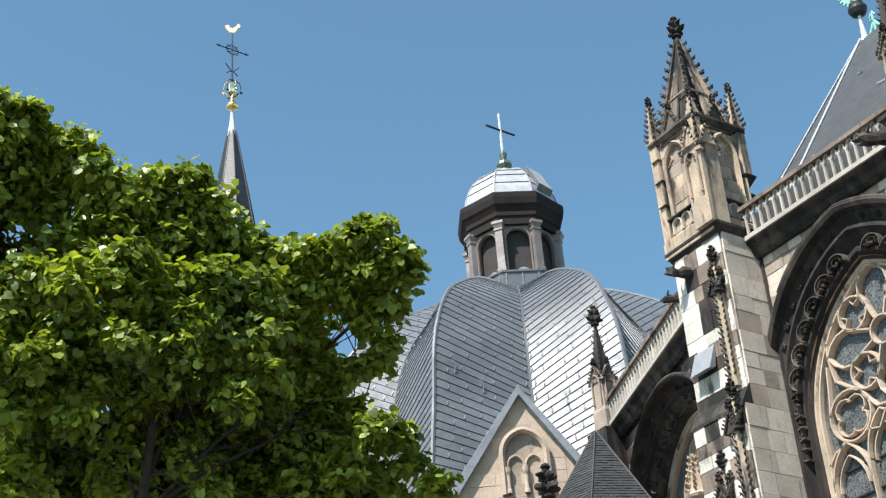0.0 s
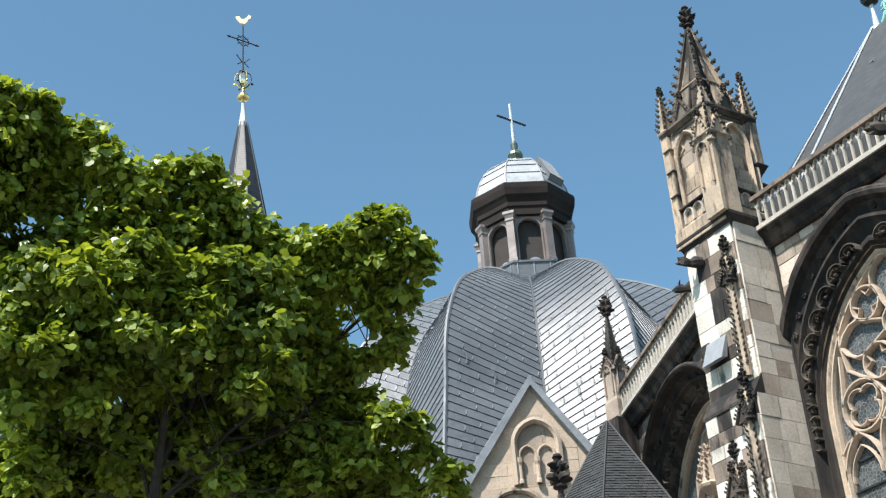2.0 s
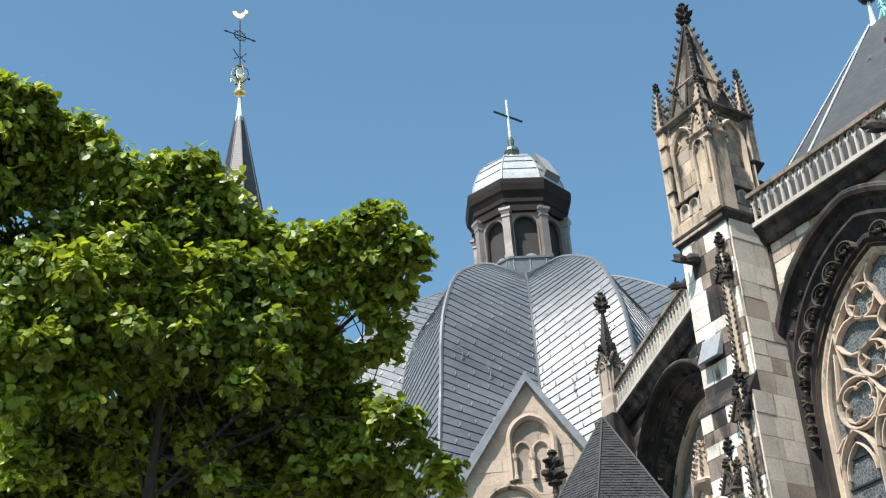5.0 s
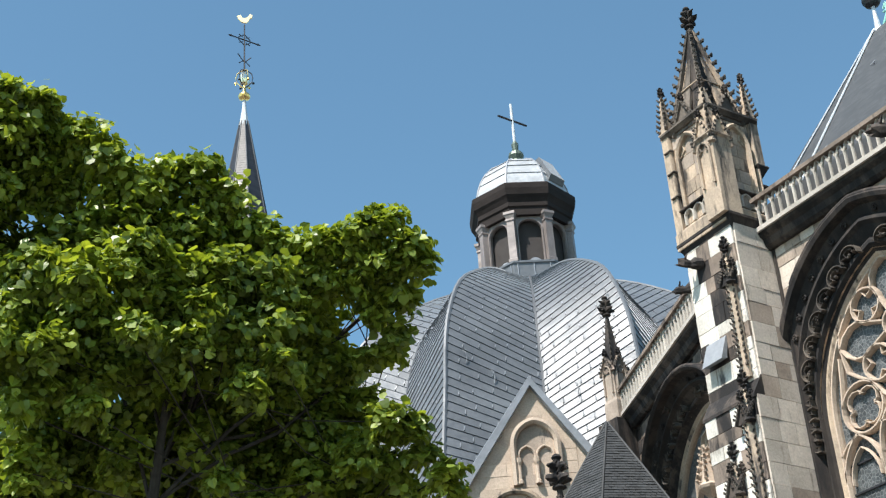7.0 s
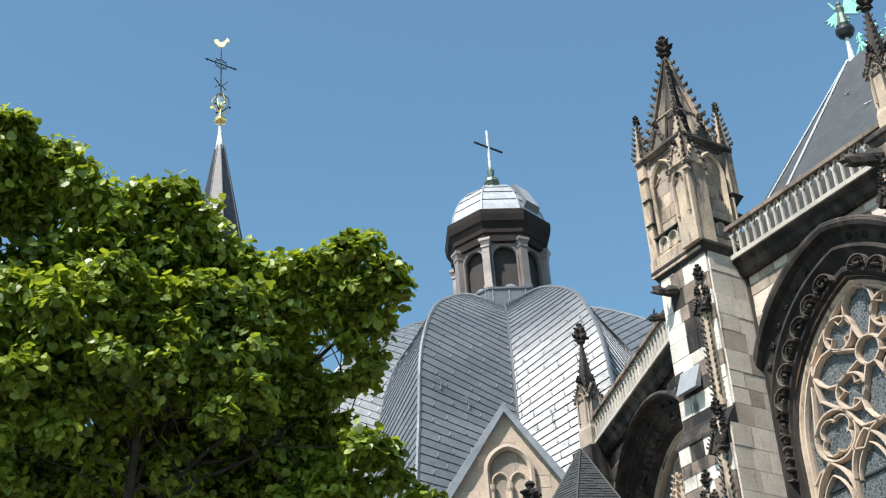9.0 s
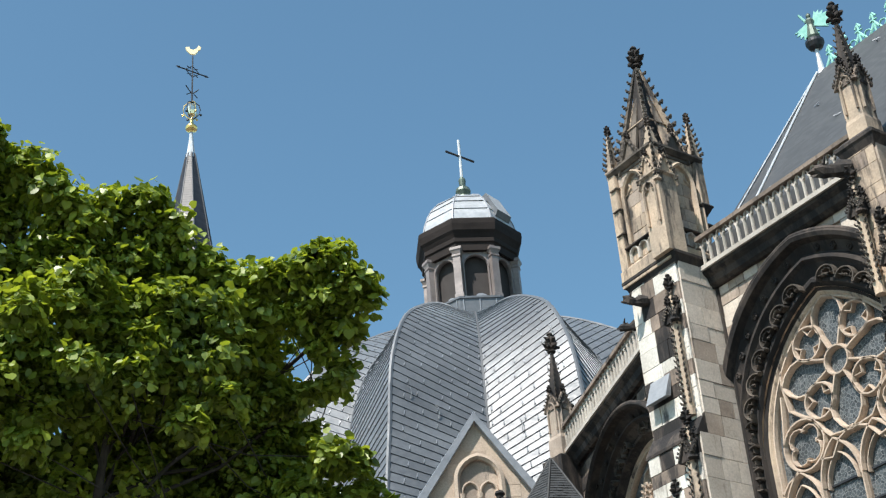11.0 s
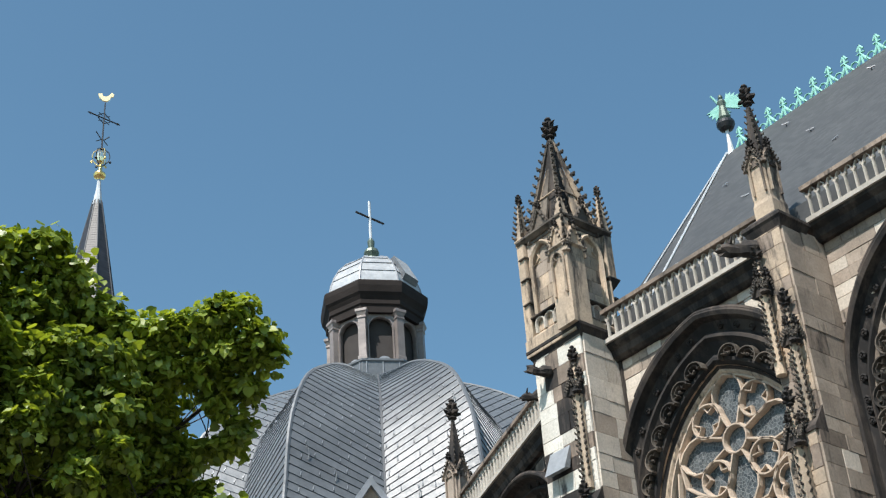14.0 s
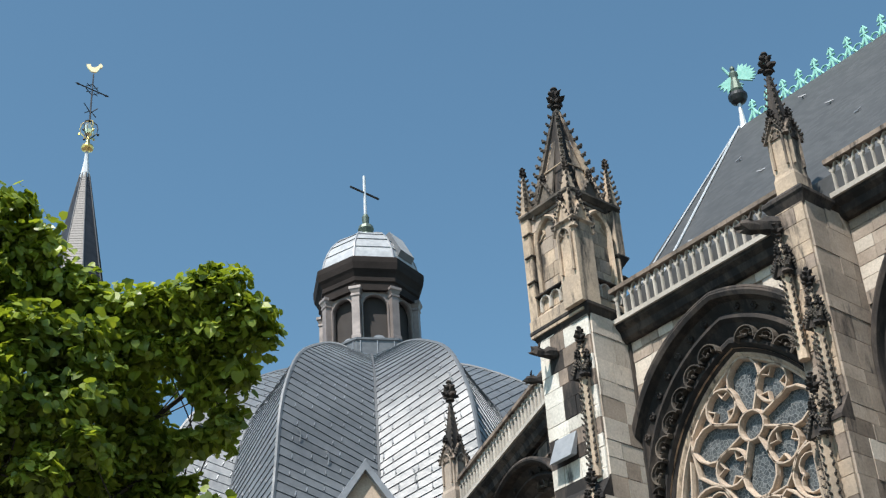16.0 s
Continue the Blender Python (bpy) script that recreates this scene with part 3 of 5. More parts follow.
prism(bm, [(-28.5, 34.6, 0), (-43.0, 40.2, 0), (-43.0, 41.6, 0), (-28.5, 47, 0)], (0, 0, EAVE - 0.1))
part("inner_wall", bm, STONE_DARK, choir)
for q, r in ((corner + Vector((0.42, 0, 0)), 0.028), (corner + Vector((1.5, 0, 0)), 0.04)):
    bm = bmesh.new()
    rod(bm, q + Vector((0, -0.12, 0.16)), apex + Vector((0, -0.12, 0.16)), r, r, 6)
    part("hip_roll", bm, SEAM_PALE, choir, "bright lead hip roll")
bm = bmesh.new()
rod(bm, apex, (6, 40, RIDGE_Z), 0.12, 0.12, 6)
part("ridge_roll", bm, COPPER, choir)
# roof hooks
bm = bmesh.new()
box(bm, -0.15, 0.15, -0.10, -0.07, 0.0, 0.035)
box(bm, -0.02, 0.02, -0.10, 0.2, -0.02, 0.03)
HOOK = shared("roof_hook", bm, LEAD_MID)
for k in range(4):
    for j in range(6):
        f = 0.15 + 0.23 * k
        x = -26.5 + 3.9 * j + (1.9 if k % 2 else 0)
        if x > -28.0:
            piece("roof_hook", HOOK, choir, Matrix.Translation((x, 32.5 + 7.5 * f, 26.0 + 10 * f + 0.12)) @ pose(0, 0, 0, 0, 0, random.uniform(-30, 30)))

# cresting along the ridge: open rings between arrow-headed posts
bm = bmesh.new()
moulding(bm, [(0, 0), (0, 0.95)], bar(0.09, -0.03, 0.03))
for sg in (-1, 1):
    moulding(bm, [(0, 0.95), (sg * 0.14, 0.74)], bar(0.09, -0.03, 0.03))
    moulding(bm, [(sg * 0.02, 0.62), (sg * 0.17, 0.60)], bar(0.08, -0.03, 0.03))
    moulding(bm, [(0.0, 0.52), (sg * 0.15, 0.27), (sg * 0.34, 0.0)], bar(0.12, -0.03, 0.03))
moulding(bm, arc(0.37, 0.22, 0.17, 0, 360, 12)[:-1], bar(0.06, -0.03, 0.03), closed=True)
moulding(bm, [(-0.36, 0.02), (0.36, 0.02)], bar(0.08, -0.04, 0.04))
CREST = shared("crest_post", bm, COPPER)
cresting = thing("ridge_cresting", (-20, 40, RIDGE_Z + 0.05), "green copper cresting of arrowheads and rings on the ridge", "roof cresting")
for k in range(32):
    piece("crest_post", CREST, cresting, Matrix.Translation((RIDGE_END + 0.7 + 0.74 * k, 40, RIDGE_Z + 0.08)))

# figure on the end of the ridge: one plain shape
bm = bmesh.new()
c = Vector((-28.05, 40, RIDGE_Z - 0.1))
lathe(bm, [(0.20, 1.755), (0.27, 1.92), (0.20, 2.25), (0.15, 2.5), (0.19, 2.72), (0.15, 2.82), (0.06, 2.88), (0.10, 2.98), (0.09, 3.06), (0.03, 3.14)], 10, c)
for sg in (-1, 1):
    rim = []
    for k in range(17):
        a = radians((-140 if sg < 0 else -24) + 6.5 * k)
        q = (0.68 + 0.24 * math.sin(radians(10 * k))) * (1.0 if k % 2 == 0 else 0.74)
        reach = 0.62 * q * math.cos(a) + 0.1
        rim.append(c + Vector((sg * reach, sg * reach, 2.55 + 0.85 * q * math.sin(a))))
    prism(bm, [c + Vector((sg * 0.06, sg * 0.06, 2.45))] + rim + [c + Vector((sg * 0.06, sg * 0.06, 2.65))], (0.05, -0.05, 0))
    rod(bm, c + Vector((sg * 0.1, sg * 0.1, 2.72)), c + Vector((sg * 0.26, sg * 0.26, 3.12)), 0.06, 0.045, 6)
me = shared("ridge_statue", bm, COPPER)
me.materials.append(BRONZE)
for f in me.polygons[:92]:
    f.material_index = 1
statue = new("ridge_statue", me)
tagged(statue, "dark bronze figure with green copper wings on a ridge-end pedestal", "statue")

ped = thing("statue_pedestal", (c.x, c.y, RIDGE_Z), "dark bowl-shaped pedestal on a slim lead stem", "pedestal")
bm = bmesh.new()
lathe(bm, [(0.26, -0.15), (0.13, 0.35), (0.08, 0.9), (0.08, 1.3)], 8, c)
part("stem", bm, SEAM_PALE, ped, "pale lead stem")
bm = bmesh.new()
lathe(bm, [(0.12, 1.3), (0.28, 1.40), (0.37, 1.58), (0.37, 1.70), (0.31, 1.76)], 20, c)
part("bowl", bm, IRON, ped, "dark rounded bowl")

# ---------------------------------------------------------------- balustrades
bm = bmesh.new()
moulding(bm, [(0, 0), (0, 0.78)], bar(0.075, -0.055, 0.055))
for sg in (-1, 1):
    moulding(bm, [(sg * 0.02, 0.68), (sg * 0.06, 0.86), (sg * 0.16, 1.02)], bar(0.05, -0.05, 0.05))
    moulding(bm, [(sg * 0.03, 0.72), (sg * 0.08, 0.76), (sg * 0.085, 0.88)], bar(0.035, -0.04, 0.04))
BALUSTER = shared("baluster", bm, STONE_RAIL)


def balustrade(m, x0, x1, step):
    at = m @ Vector(((x0 + x1) / 2, -0.5, EAVE))
    b = thing("balustrade", tuple(at), "weathered stone balustrade of small pointed arches along the eaves", "balustrade", "eaves balustrades")
    for name, z0, z1, w in (("bottom_rail", EAVE + 0.02, EAVE + 0.20, 0.16), ("top_rail", EAVE + 1.13, EAVE + 1.30, 0.15)):
        bm = bmesh.new()
        prism(bm, [(x0, -0.5 - w, z0), (x0, -0.5 + w, z0), (x0, -0.5 + w, z1 - 0.03), (x0, -0.5 + w - 0.05, z1), (x0, -0.5 - w + 0.05, z1), (x0, -0.5 - w, z1 - 0.03)], (x1 - x0, 0, 0))
        bmesh.ops.transform(bm, matrix=m, verts=bm.verts)
        part(name, bm, STONE_RAIL if z0 < 25 else STONE_SOOT, b, "" if z0 < 25 else "sooty dark coping")
    n = round((x1 - x0) / step)
    for k in range(n):
        piece("baluster", BALUSTER, b, m @ Matrix.Translation((x0 + (k + 0.5) * (x1 - x0) / n, -0.5, EAVE + 0.15)))


balustrade(MA, -28.35, -21.35, 0.32)
balustrade(MA, -20.0, -12.5, 0.32)
balustrade(MA, -11.5, -4.0, 0.32)
balustrade(MB, -14.6, -2.0, 0.32)


# ---------------------------------------------------------------- buttresses
def ashlar_slab(w, h, d=0.06):
    """A dressed block face, its edges eased."""
    bm = bmesh.new()
    g, e = 0.003, 0.006
    a = [bm.verts.new(p) for p in ((g, 0, g), (w - g, 0, g), (w - g, 0, h - g), (g, 0, h - g))]
    b = [bm.verts.new(p) for p in ((g + e, -d, g + e), (w - g - e, -d, g + e), (w - g - e, -d, h - g - e), (g + e, -d, h - g - e))]
    bm.faces.new(b)
    for k in range(4):
        bm.faces.new((a[k], a[(k + 1) % 4], b[(k + 1) % 4], b[k]))
    return bm


SLABS = {}


def slab(w, h, mat):
    key = (round(w, 2), round(h, 2), mat.name)
    if key not in SLABS:
        SLABS[key] = shared("stone", ashlar_slab(key[0], key[1]), mat)
    return SLABS[key]


def courses(parent, m, width, z0, z1, h, mats, seed, lengths=(0.5, 1.0), keep=None):
    """Courses of blocks on a face: m puts x along it and -y out of it."""
    rnd = random.Random(seed)
    z, heights = z0, h
    while z < z1 - 0.12:
        h = heights if isinstance(heights, float) else round(rnd.choice(heights), 2)
        h = min(h, round(z1 - z, 2))
        x = 0.0
        while x < width - 0.02:
            w = round(min(rnd.uniform(*lengths), width - x), 1)
            if width - x - w < 0.25:
                w = width - x
            if keep is None or keep(x + w / 2, z + h / 2):
                off = rnd.choice((0.0, 0.0, 0.008, 0.016))
                piece("stone", slab(w, h, rnd.choice(mats)), parent, m @ Matrix.Translation((x, -off, z)))
            x += w
        z += h


def buttress(cx, half, front, top, label, seed, steps, side):
    """A wall buttress with weathered offsets, block faces and a slim crocketed shaft up its front."""
    b = thing("buttress", (cx, front + 0.8, 0), label, "buttress", "choir buttresses")
    face = [STONE_WHITE] * 6 + [STONE_DARK] * 2 + [STONE_SOOT] * 2 if half > 1 else [STONE] * 5 + [STONE_SOOT] * 2
    zs = [top] + [z for z, _ in steps] + [0.0]
    outs = [0.0] + [o for _, o in steps]
    for k, out in enumerate(outs):
        bm = bmesh.new()
        x0, x1 = cx - half, cx + half
        y0, y1 = front - out, WALL_Y + 0.3
        box(bm, x0, x1, y0, y1, zs[k + 1], zs[k])
        part("shaft", bm, STONE_GREY, b)
        if k:
            bm = bmesh.new()
            prism(bm, [(x0 - 0.06, y0 - 0.1, zs[k] - 0.1), (x0 - 0.06, y0 - 0.1, zs[k]), (x0 - 0.06, front - outs[k - 1], zs[k] + 0.7), (x0 - 0.06, front - outs[k - 1], zs[k] - 0.1)], (2 * half + 0.12, 0, 0))
            part("weathering", bm, STONE_DARK, b, "sloping blackened weathering")
        lo = max(zs[k + 1], 10.0)
        if zs[k] - lo > 0.6:
            courses(b, Matrix.Translation((x0, y0, 0)), 2 * half, lo, zs[k], (0.42, 0.52, 0.64), face, seed + k, (0.4, 0.9))
            courses(b, Matrix.Translation((x1, y0, 0)) @ pose(0, 0, 0, 0, 0, 90), WALL_Y - y0, lo, zs[k], (0.42, 0.55, 0.7, 0.85), side, seed + 10 + k, (0.6, 1.1))
            courses(b, Matrix.Translation((x0, WALL_Y, 0)) @ pose(0, 0, 0, 0, 0, -90), WALL_Y - y0, lo, zs[k], 0.46, [STONE_GREY] * 5 + [STONE], seed + 20 + k, (0.8, 1.5))
    # cap
    bm = bmesh.new()
    e = 0.15
    lathe(bm, [(half * 1.414, 0), ((half + e) * 1.414, 0.35), ((half + e + 0.05) * 1.414, 0.42), ((half + e + 0.05) * 1.414, 0.52), (half * 1.30, 0.75)], 4, (cx, front + half, top - 0.3), math.pi / 4)
    part("cap", bm, STONE_DARK, b, "blackened overhanging drip cap")
    return b


def gablet(parent, m, w, z, h, mat):
    """Small steep gable with coping and crockets."""
    bm = bmesh.new()
    prism(bm, [m @ Vector((-w / 2, 0, z)), m @ Vector((w / 2, 0, z)), m @ Vector((0, 0, z + h))], m.to_3x3() @ Vector((0, 0.12, 0)))
    moulding(bm, [(-w / 2 - 0.05, z), (0, z + h + 0.05), (w / 2 + 0.05, z)], bar(0.12, -0.08, 0.12), m)
    part("gablet", bm, mat, parent)
    out = m.to_3x3() @ Vector((0, -1, 0.4))
    for sg in (-1, 1):
        edge_crockets(parent, m @ Vector((sg * w * 0.5, -0.05, z + 0.1)), m @ Vector((0, -0.05, z + h)), (m.to_3x3() @ Vector((sg, -0.5, 0))), 5, 0.115)
    bm = bmesh.new()
    finial_shape(bm, m @ Vector((0, 0, z + h)), 0.24)
    part("finial", bm, STONE_DARK, parent)


def front_shaft(b, x, y, z0, z1, w, seed):
    """Half-round shaft with gablet, crockets and finial in front of a buttress."""
    bm = bmesh.new()
    lathe(bm, [(w, 0), (w, z1 - z0 - 1.2), (w * 1.3, z1 - z0 - 1.1), (w * 1.3, z1 - z0 - 1.0), (0.04, z1 - z0)], 8, (x, y, z0), math.pi / 8)
    part("colonnette", bm, STONE, b, "slender crocketed shaft")
    for a in (-150, -90, -30):
        o = Vector((math.cos(radians(a)), math.sin(radians(a)), 0))
        edge_crockets(b, Vector((x, y, z0 + 0.3)) + o * w, Vector((x, y, z1 - 1.1)) + o * w, o, int((z1 - z0) / 0.30), 0.125, seed)
        edge_crockets(b, Vector((x, y, z1 - 1.0)) + o * w, Vector((x, y, z1)) + o * 0.05, o, 5, 0.13, seed)
    for turn in (0, 90):
        gablet(b, Matrix.Translation((x, y, 0)) @ pose(0, 0, 0, 0, 0, turn) @ Matrix.Translation((0, -w * 1.25, 0)), w * 2.6, z1 - 1.15, w * 3.2, STONE_DARK)
    bm = bmesh.new()
    finial_shape(bm, (x, y, z1), 0.36)
    part("finial", bm, STONE_DARK, b)


b1 = buttress(-29.5, 1.1, 30.4, 25.0, "corner buttress of pale and blackened blocks with carved shafts", 3, [(18.9, 0.35), (13.0, 0.5)], [STONE_PALE] * 9 + [STONE_GREY] * 2)
front_shaft(b1, -28.75, 30.25, 19.6, 23.9, 0.16, 1)
front_shaft(b1, -28.75, 30.0, 14.2, 19.2, 0.2, 2)
front_shaft(b1, -29.6, 29.95, 12.5, 17.2, 0.2, 0)
bm = bmesh.new()
prism(bm, [(-30.3, 30.2, 20.55), (-30.3, 29.95, 20.5), (-30.3, 30.3, 21.35), (-30.3, 30.36, 21.35)], (0.9, 0, 0))
part("flashing", bm, LEAD_NEW, b1, "sloping pale lead flashing")
b2 = buttress(-20.6, 0.5, 30.15, 24.4, "slim buttress with crocketed shafts and grey ashlar sides", 9, [(17.9, 0.4), (13.0, 0.5)], [STONE_PALE] + [STONE_GREY] * 9 + [STONE_SOOT])
front_shaft(b2, -20.95, 29.95, 19.8, 23.4, 0.15, 1)
front_shaft(b2, -20.35, 29.95, 17.6, 21.6, 0.14, 2)
front_shaft(b2, -20.65, 29.6, 12.0, 18.6, 0.18, 0)
buttress(-11.95, 0.62, 30.1, 24.4, "slim buttress with crocketed shafts and grey ashlar sides", 15, [(17.9, 0.4)], [STONE_GREY] * 5 + [STONE_SOOT] * 5)


def gargoyle(at, turn, s, label):
    """A crouching water spout: block, tapering neck and blunt head, one plain shape."""
    rnd = random.Random(int(at[2] * 100))
    bm = bmesh.new()
    m = Matrix.Translation(at) @ pose(0, 0, 0, 0, 0, turn)
    prev = None
    for x, z, w, h in ((0, 0, 0.30, 0.36), (0.35, 0.05, 0.26, 0.34), (0.7, 0.0, 0.20, 0.24), (0.95, 0.06, 0.26, 0.30), (1.2, 0.10, 0.20, 0.22), (1.32, 0.06, 0.10, 0.10)):
        ring = [bm.verts.new(m @ (Vector((x, w * math.cos(k * math.tau / 8), z + h * math.sin(k * math.tau / 8))) * s * rnd.uniform(0.86, 1.16))) for k in range(8)]
        if prev:
            for k in range(8):
                bm.faces.new((prev[k], prev[(k + 1) % 8], ring[(k + 1) % 8], ring[k]))
        else:
            bm.faces.new(ring[::-1])
        prev = ring
    bm.faces.new(prev)
    for sg in (-1, 1):
        rod(bm, m @ (Vector((0.95, sg * 0.18, 0.25)) * s), m @ (Vector((0.85, sg * 0.3, 0.5)) * s), 0.08 * s, 0.03 * s, 5)
    ob = new("gargoyle", shared("gargoyle", bm, STONE_DARK))
    tagged(ob, label, "gargoyle", "gargoyles")


gargoyle((-29.9, 30.35, 24.15), -120, 0.6, "blackened stone water spout jutting from a buttress cap")
gargoyle((-30.6, 30.6, 23.7), 215, 0.55, "blackened stone water spout jutting from a buttress cap")
gargoyle((-20.95, 30.1, 23.9), -135, 0.8, "grey stone water spout jutting below a pinnacle")


# ---------------------------------------------------------------- pinnacles
def niche(parent, m, w, z0, z1, mat):
    """Blind arched panel: frame, cusped head and recessed back, on a face with x along and -y out."""
    bm = bmesh.new()
    d = min(1.0, w)
    pts = [(-w / 2, z0)] + pointed(0, z1 - w * 0.75, w / 2, w * 0.75, 6) + [(w / 2, z0)]
    moulding(bm, pts, [(q * d, y * d if y < 0 else y) for q, y in ((-0.05, 0.02), (-0.05, -0.14), (0.02, -0.2), (0.09, -0.14), (0.09, 0.02))], m)
    for sg in (-1, 1):
        moulding(bm, [(sg * w * 0.46, z1 - w * 0.7), (sg * w * 0.2, z1 - w * 0.5), (sg * w * 0.3, z1 - w * 0.2)], bar(0.05, -0.07, 0.02), m)
    return part("blind_arch", bm, mat, parent)


def small_pinnacle(parent, c, half, z0, z1, z2, mat=STONE, size=0.16, n=6, finial=0.3):
    bm = bmesh.new()
    lathe(bm, [(half * 1.414, 0), (half * 1.414, z1 - z0 - 0.12), (half * 1.8, z1 - z0 - 0.05), (half * 1.8, z1 - z0), (half * 1.3, z1 - z0 + 0.03)], 4, (c[0], c[1], z0), math.pi / 4)
    part("shaft", bm, mat, parent)
    spirelet(parent, c, half * 0.92, z1, z2, n, size, mat, finial)


def faces_of(cx, cy, half):
    """Placements for the four faces of a square shaft, x along the face and -y outwards."""
    return [Matrix.Translation((cx, cy, 0)) @ pose(0, 0, 0, 0, 0, 90 * k) @ Matrix.Translation((0, -half, 0)) for k in range(4)]


p1 = thing("pinnacle", (-29.6, 31.4, 25.2), "great sandstone corner pinnacle with crocketed spire and lesser spires", "pinnacle", "choir pinnacles")
C1, H1 = (-29.6, 31.4), 1.0
bm = bmesh.new()
lathe(bm, [(1.18 * 1.414, 0), (1.18 * 1.414, 0.6), (1.0 * 1.414, 0.8), (1.0 * 1.414, 4.35), (1.12 * 1.414, 4.45), (1.12 * 1.414, 4.6), (0.9 * 1.414, 4.75)], 4, (*C1, 25.0), math.pi / 4)
body = part("body", bm, STONE, p1, "square shaft of warm and grey blocks")
for k, m in enumerate(faces_of(*C1, H1 + 0.01)):
    niche(p1, m, 1.05, 26.4, 29.0, STONE)
    courses(p1, m @ Matrix.Translation((-H1, 0.05, 0)), 2 * H1, 25.8, 29.3, 0.5, [STONE, STONE, STONE_GREY], 40 + k, (0.6, 1.2))
    # pierced parapet low on the face
    for j in range(3):
        bm = bmesh.new()
        moulding(bm, [(-0.45 + 0.45 * j - 0.2, 25.75)] + pointed(-0.45 + 0.45 * j, 26.05, 0.2, 0.22, 4) + [(-0.45 + 0.45 * j + 0.2, 25.75)], bar(0.07, -0.14, -0.02), m)
        part("parapet_arch", bm, STONE_RAIL, p1)
    bm = bmesh.new()
    moulding(bm, [(-0.8, 26.34), (0.8, 26.34)], bar(0.1, -0.2, 0.0), m)
    part("string_course", bm, STONE_DARK, p1)
    bm = bmesh.new()
    moulding(bm, [(-1.1, 29.42), (1.1, 29.42)], [(-0.10, 0.0), (-0.10, -0.10), (0.02, -0.24), (0.10, -0.24), (0.14, -0.12), (0.14, 0.0)], m)
    part("upper_cornice", bm, CARVED, p1, "sooty moulded cornice under the spire")
    for sg in (-1, 1):
        bm = bmesh.new()
        moulding(bm, [(sg * 0.82, 26.4), (sg * 0.82, 29.3)], bar(0.12, -0.16, 0.02), m)
        part("corner_shaft", bm, STONE, p1)
    for h in (26.95, 27.9, 28.75):
        bm = bmesh.new()
        moulding(bm, [(-1.06, h), (-0.72, h)], bar(0.07, -0.22, 0.0), m)
        part("shaft_band", bm, CARVED, p1)
    if k in (0, 1):
        gablet(p1, m @ Matrix.Translation((0, -0.05, 0)), 1.1, 29.2, 1.1, CARVED)
# broad stone slabs on the spire's faces, open in a tall slot beside the front rib
for a0, a1, share in ((225, 315, 0.46), (45, 315, 0.46), (45, 135, 1.0), (135, 225, 1.0)):
    q0, q1 = (Vector((C1[0] + 1.06 * math.cos(radians(a)), C1[1] + 1.06 * math.sin(radians(a)), 29.7)) for a in (a0, a1))
    top = Vector((*C1, 33.6))
    bm = bmesh.new()
    lo = q0.lerp(q1, share)
    prism(bm, [q0, lo, top.lerp(lo, 0.22), top], (Vector((*C1, 29.7)) - q0.lerp(q1, 0.5)) * 0.12)
    bmesh.ops.recalc_face_normals(bm, faces=bm.faces)
    # the -y slab takes the darker carving stone, the others sandstone
    part("spire_slab", bm, CARVED if a0 == 225 else STONE, p1, "darker brown spire face" if a0 == 225 else "")
# hollow-looking spire: four crocketed ribs round an eight-sided core; inner shade is the core's dark colour
spirelet(p1, C1, 0.52, 29.7, 33.75, 1, 0.05, STONE_DARK, 0.60)
for k in range(4):
    a = math.pi / 4 + k * math.pi / 2
    bm = bmesh.new()
    rod(bm, (C1[0] + 1.14 * math.cos(a), C1[1] + 1.14 * math.sin(a), 29.7), (C1[0] + 0.06 * math.cos(a), C1[1] + 0.06 * math.sin(a), 33.8), 0.10 if k == 3 else 0.13, 0.07, 4)
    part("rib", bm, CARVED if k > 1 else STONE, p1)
    o = Vector((math.cos(a), math.sin(a), 0))
    edge_crockets(p1, Vector((*C1, 29.9)) + o * 1.14, Vector((*C1, 33.7)) + o * 0.10, o, 11, 0.22 if k == 3 else 0.25, k)
    for h in (0.36,):
        bm = bmesh.new()
        q = 1.08 * (1 - h)
        b = a + math.pi / 2
        rod(bm, (C1[0] + q * math.cos(a), C1[1] + q * math.sin(a), 29.8 + 3.9 * h), (C1[0] + q * math.cos(b), C1[1] + q * math.sin(b), 29.8 + 3.9 * h), 0.03, 0.03, 5)
        part("spire_tie", bm, STONE, p1)
for sx, sy, d in ((1, -1, 0.0), (-1, -1, 0.0), (1, 1, 0.0), (-1, 1, 0.0)):
    c = (C1[0] + sx * 0.98, C1[1] + sy * 0.98)
    front = (sx, sy) == (1, -1)
    small_pinnacle(p1, c, 0.40 if front else 0.17, 25.2 if front else 25.3 if sx < 0 else 27.6, 28.2 if front else 29.6, 30.3 if front else 31.1, STONE, 0.16, 7, 0.27)
    if (sx, sy) == (1, 1):
        bm = bmesh.new()
        lathe(bm, [(0.05, 0), (0.26 * 1.414, 0.4), (0.24 * 1.414, 0.45)], 4, (*c, 27.2), math.pi / 4)
        part("corbel", bm, STONE_DARK, p1)
mf = Matrix.Translation((C1[0] + 0.98, C1[1] - 0.98 - 0.41, 0))
gablet(p1, mf, 0.8, 27.8, 1.1, STONE)
niche(p1, mf, 0.5, 26.3, 27.9, STONE)
ms = Matrix.Translation((C1[0] + 0.98 + 0.41, C1[1] - 0.98, 0)) @ pose(0, 0, 0, 0, 0, 90)
gablet(p1, ms, 0.8, 27.8, 1.1, STONE)


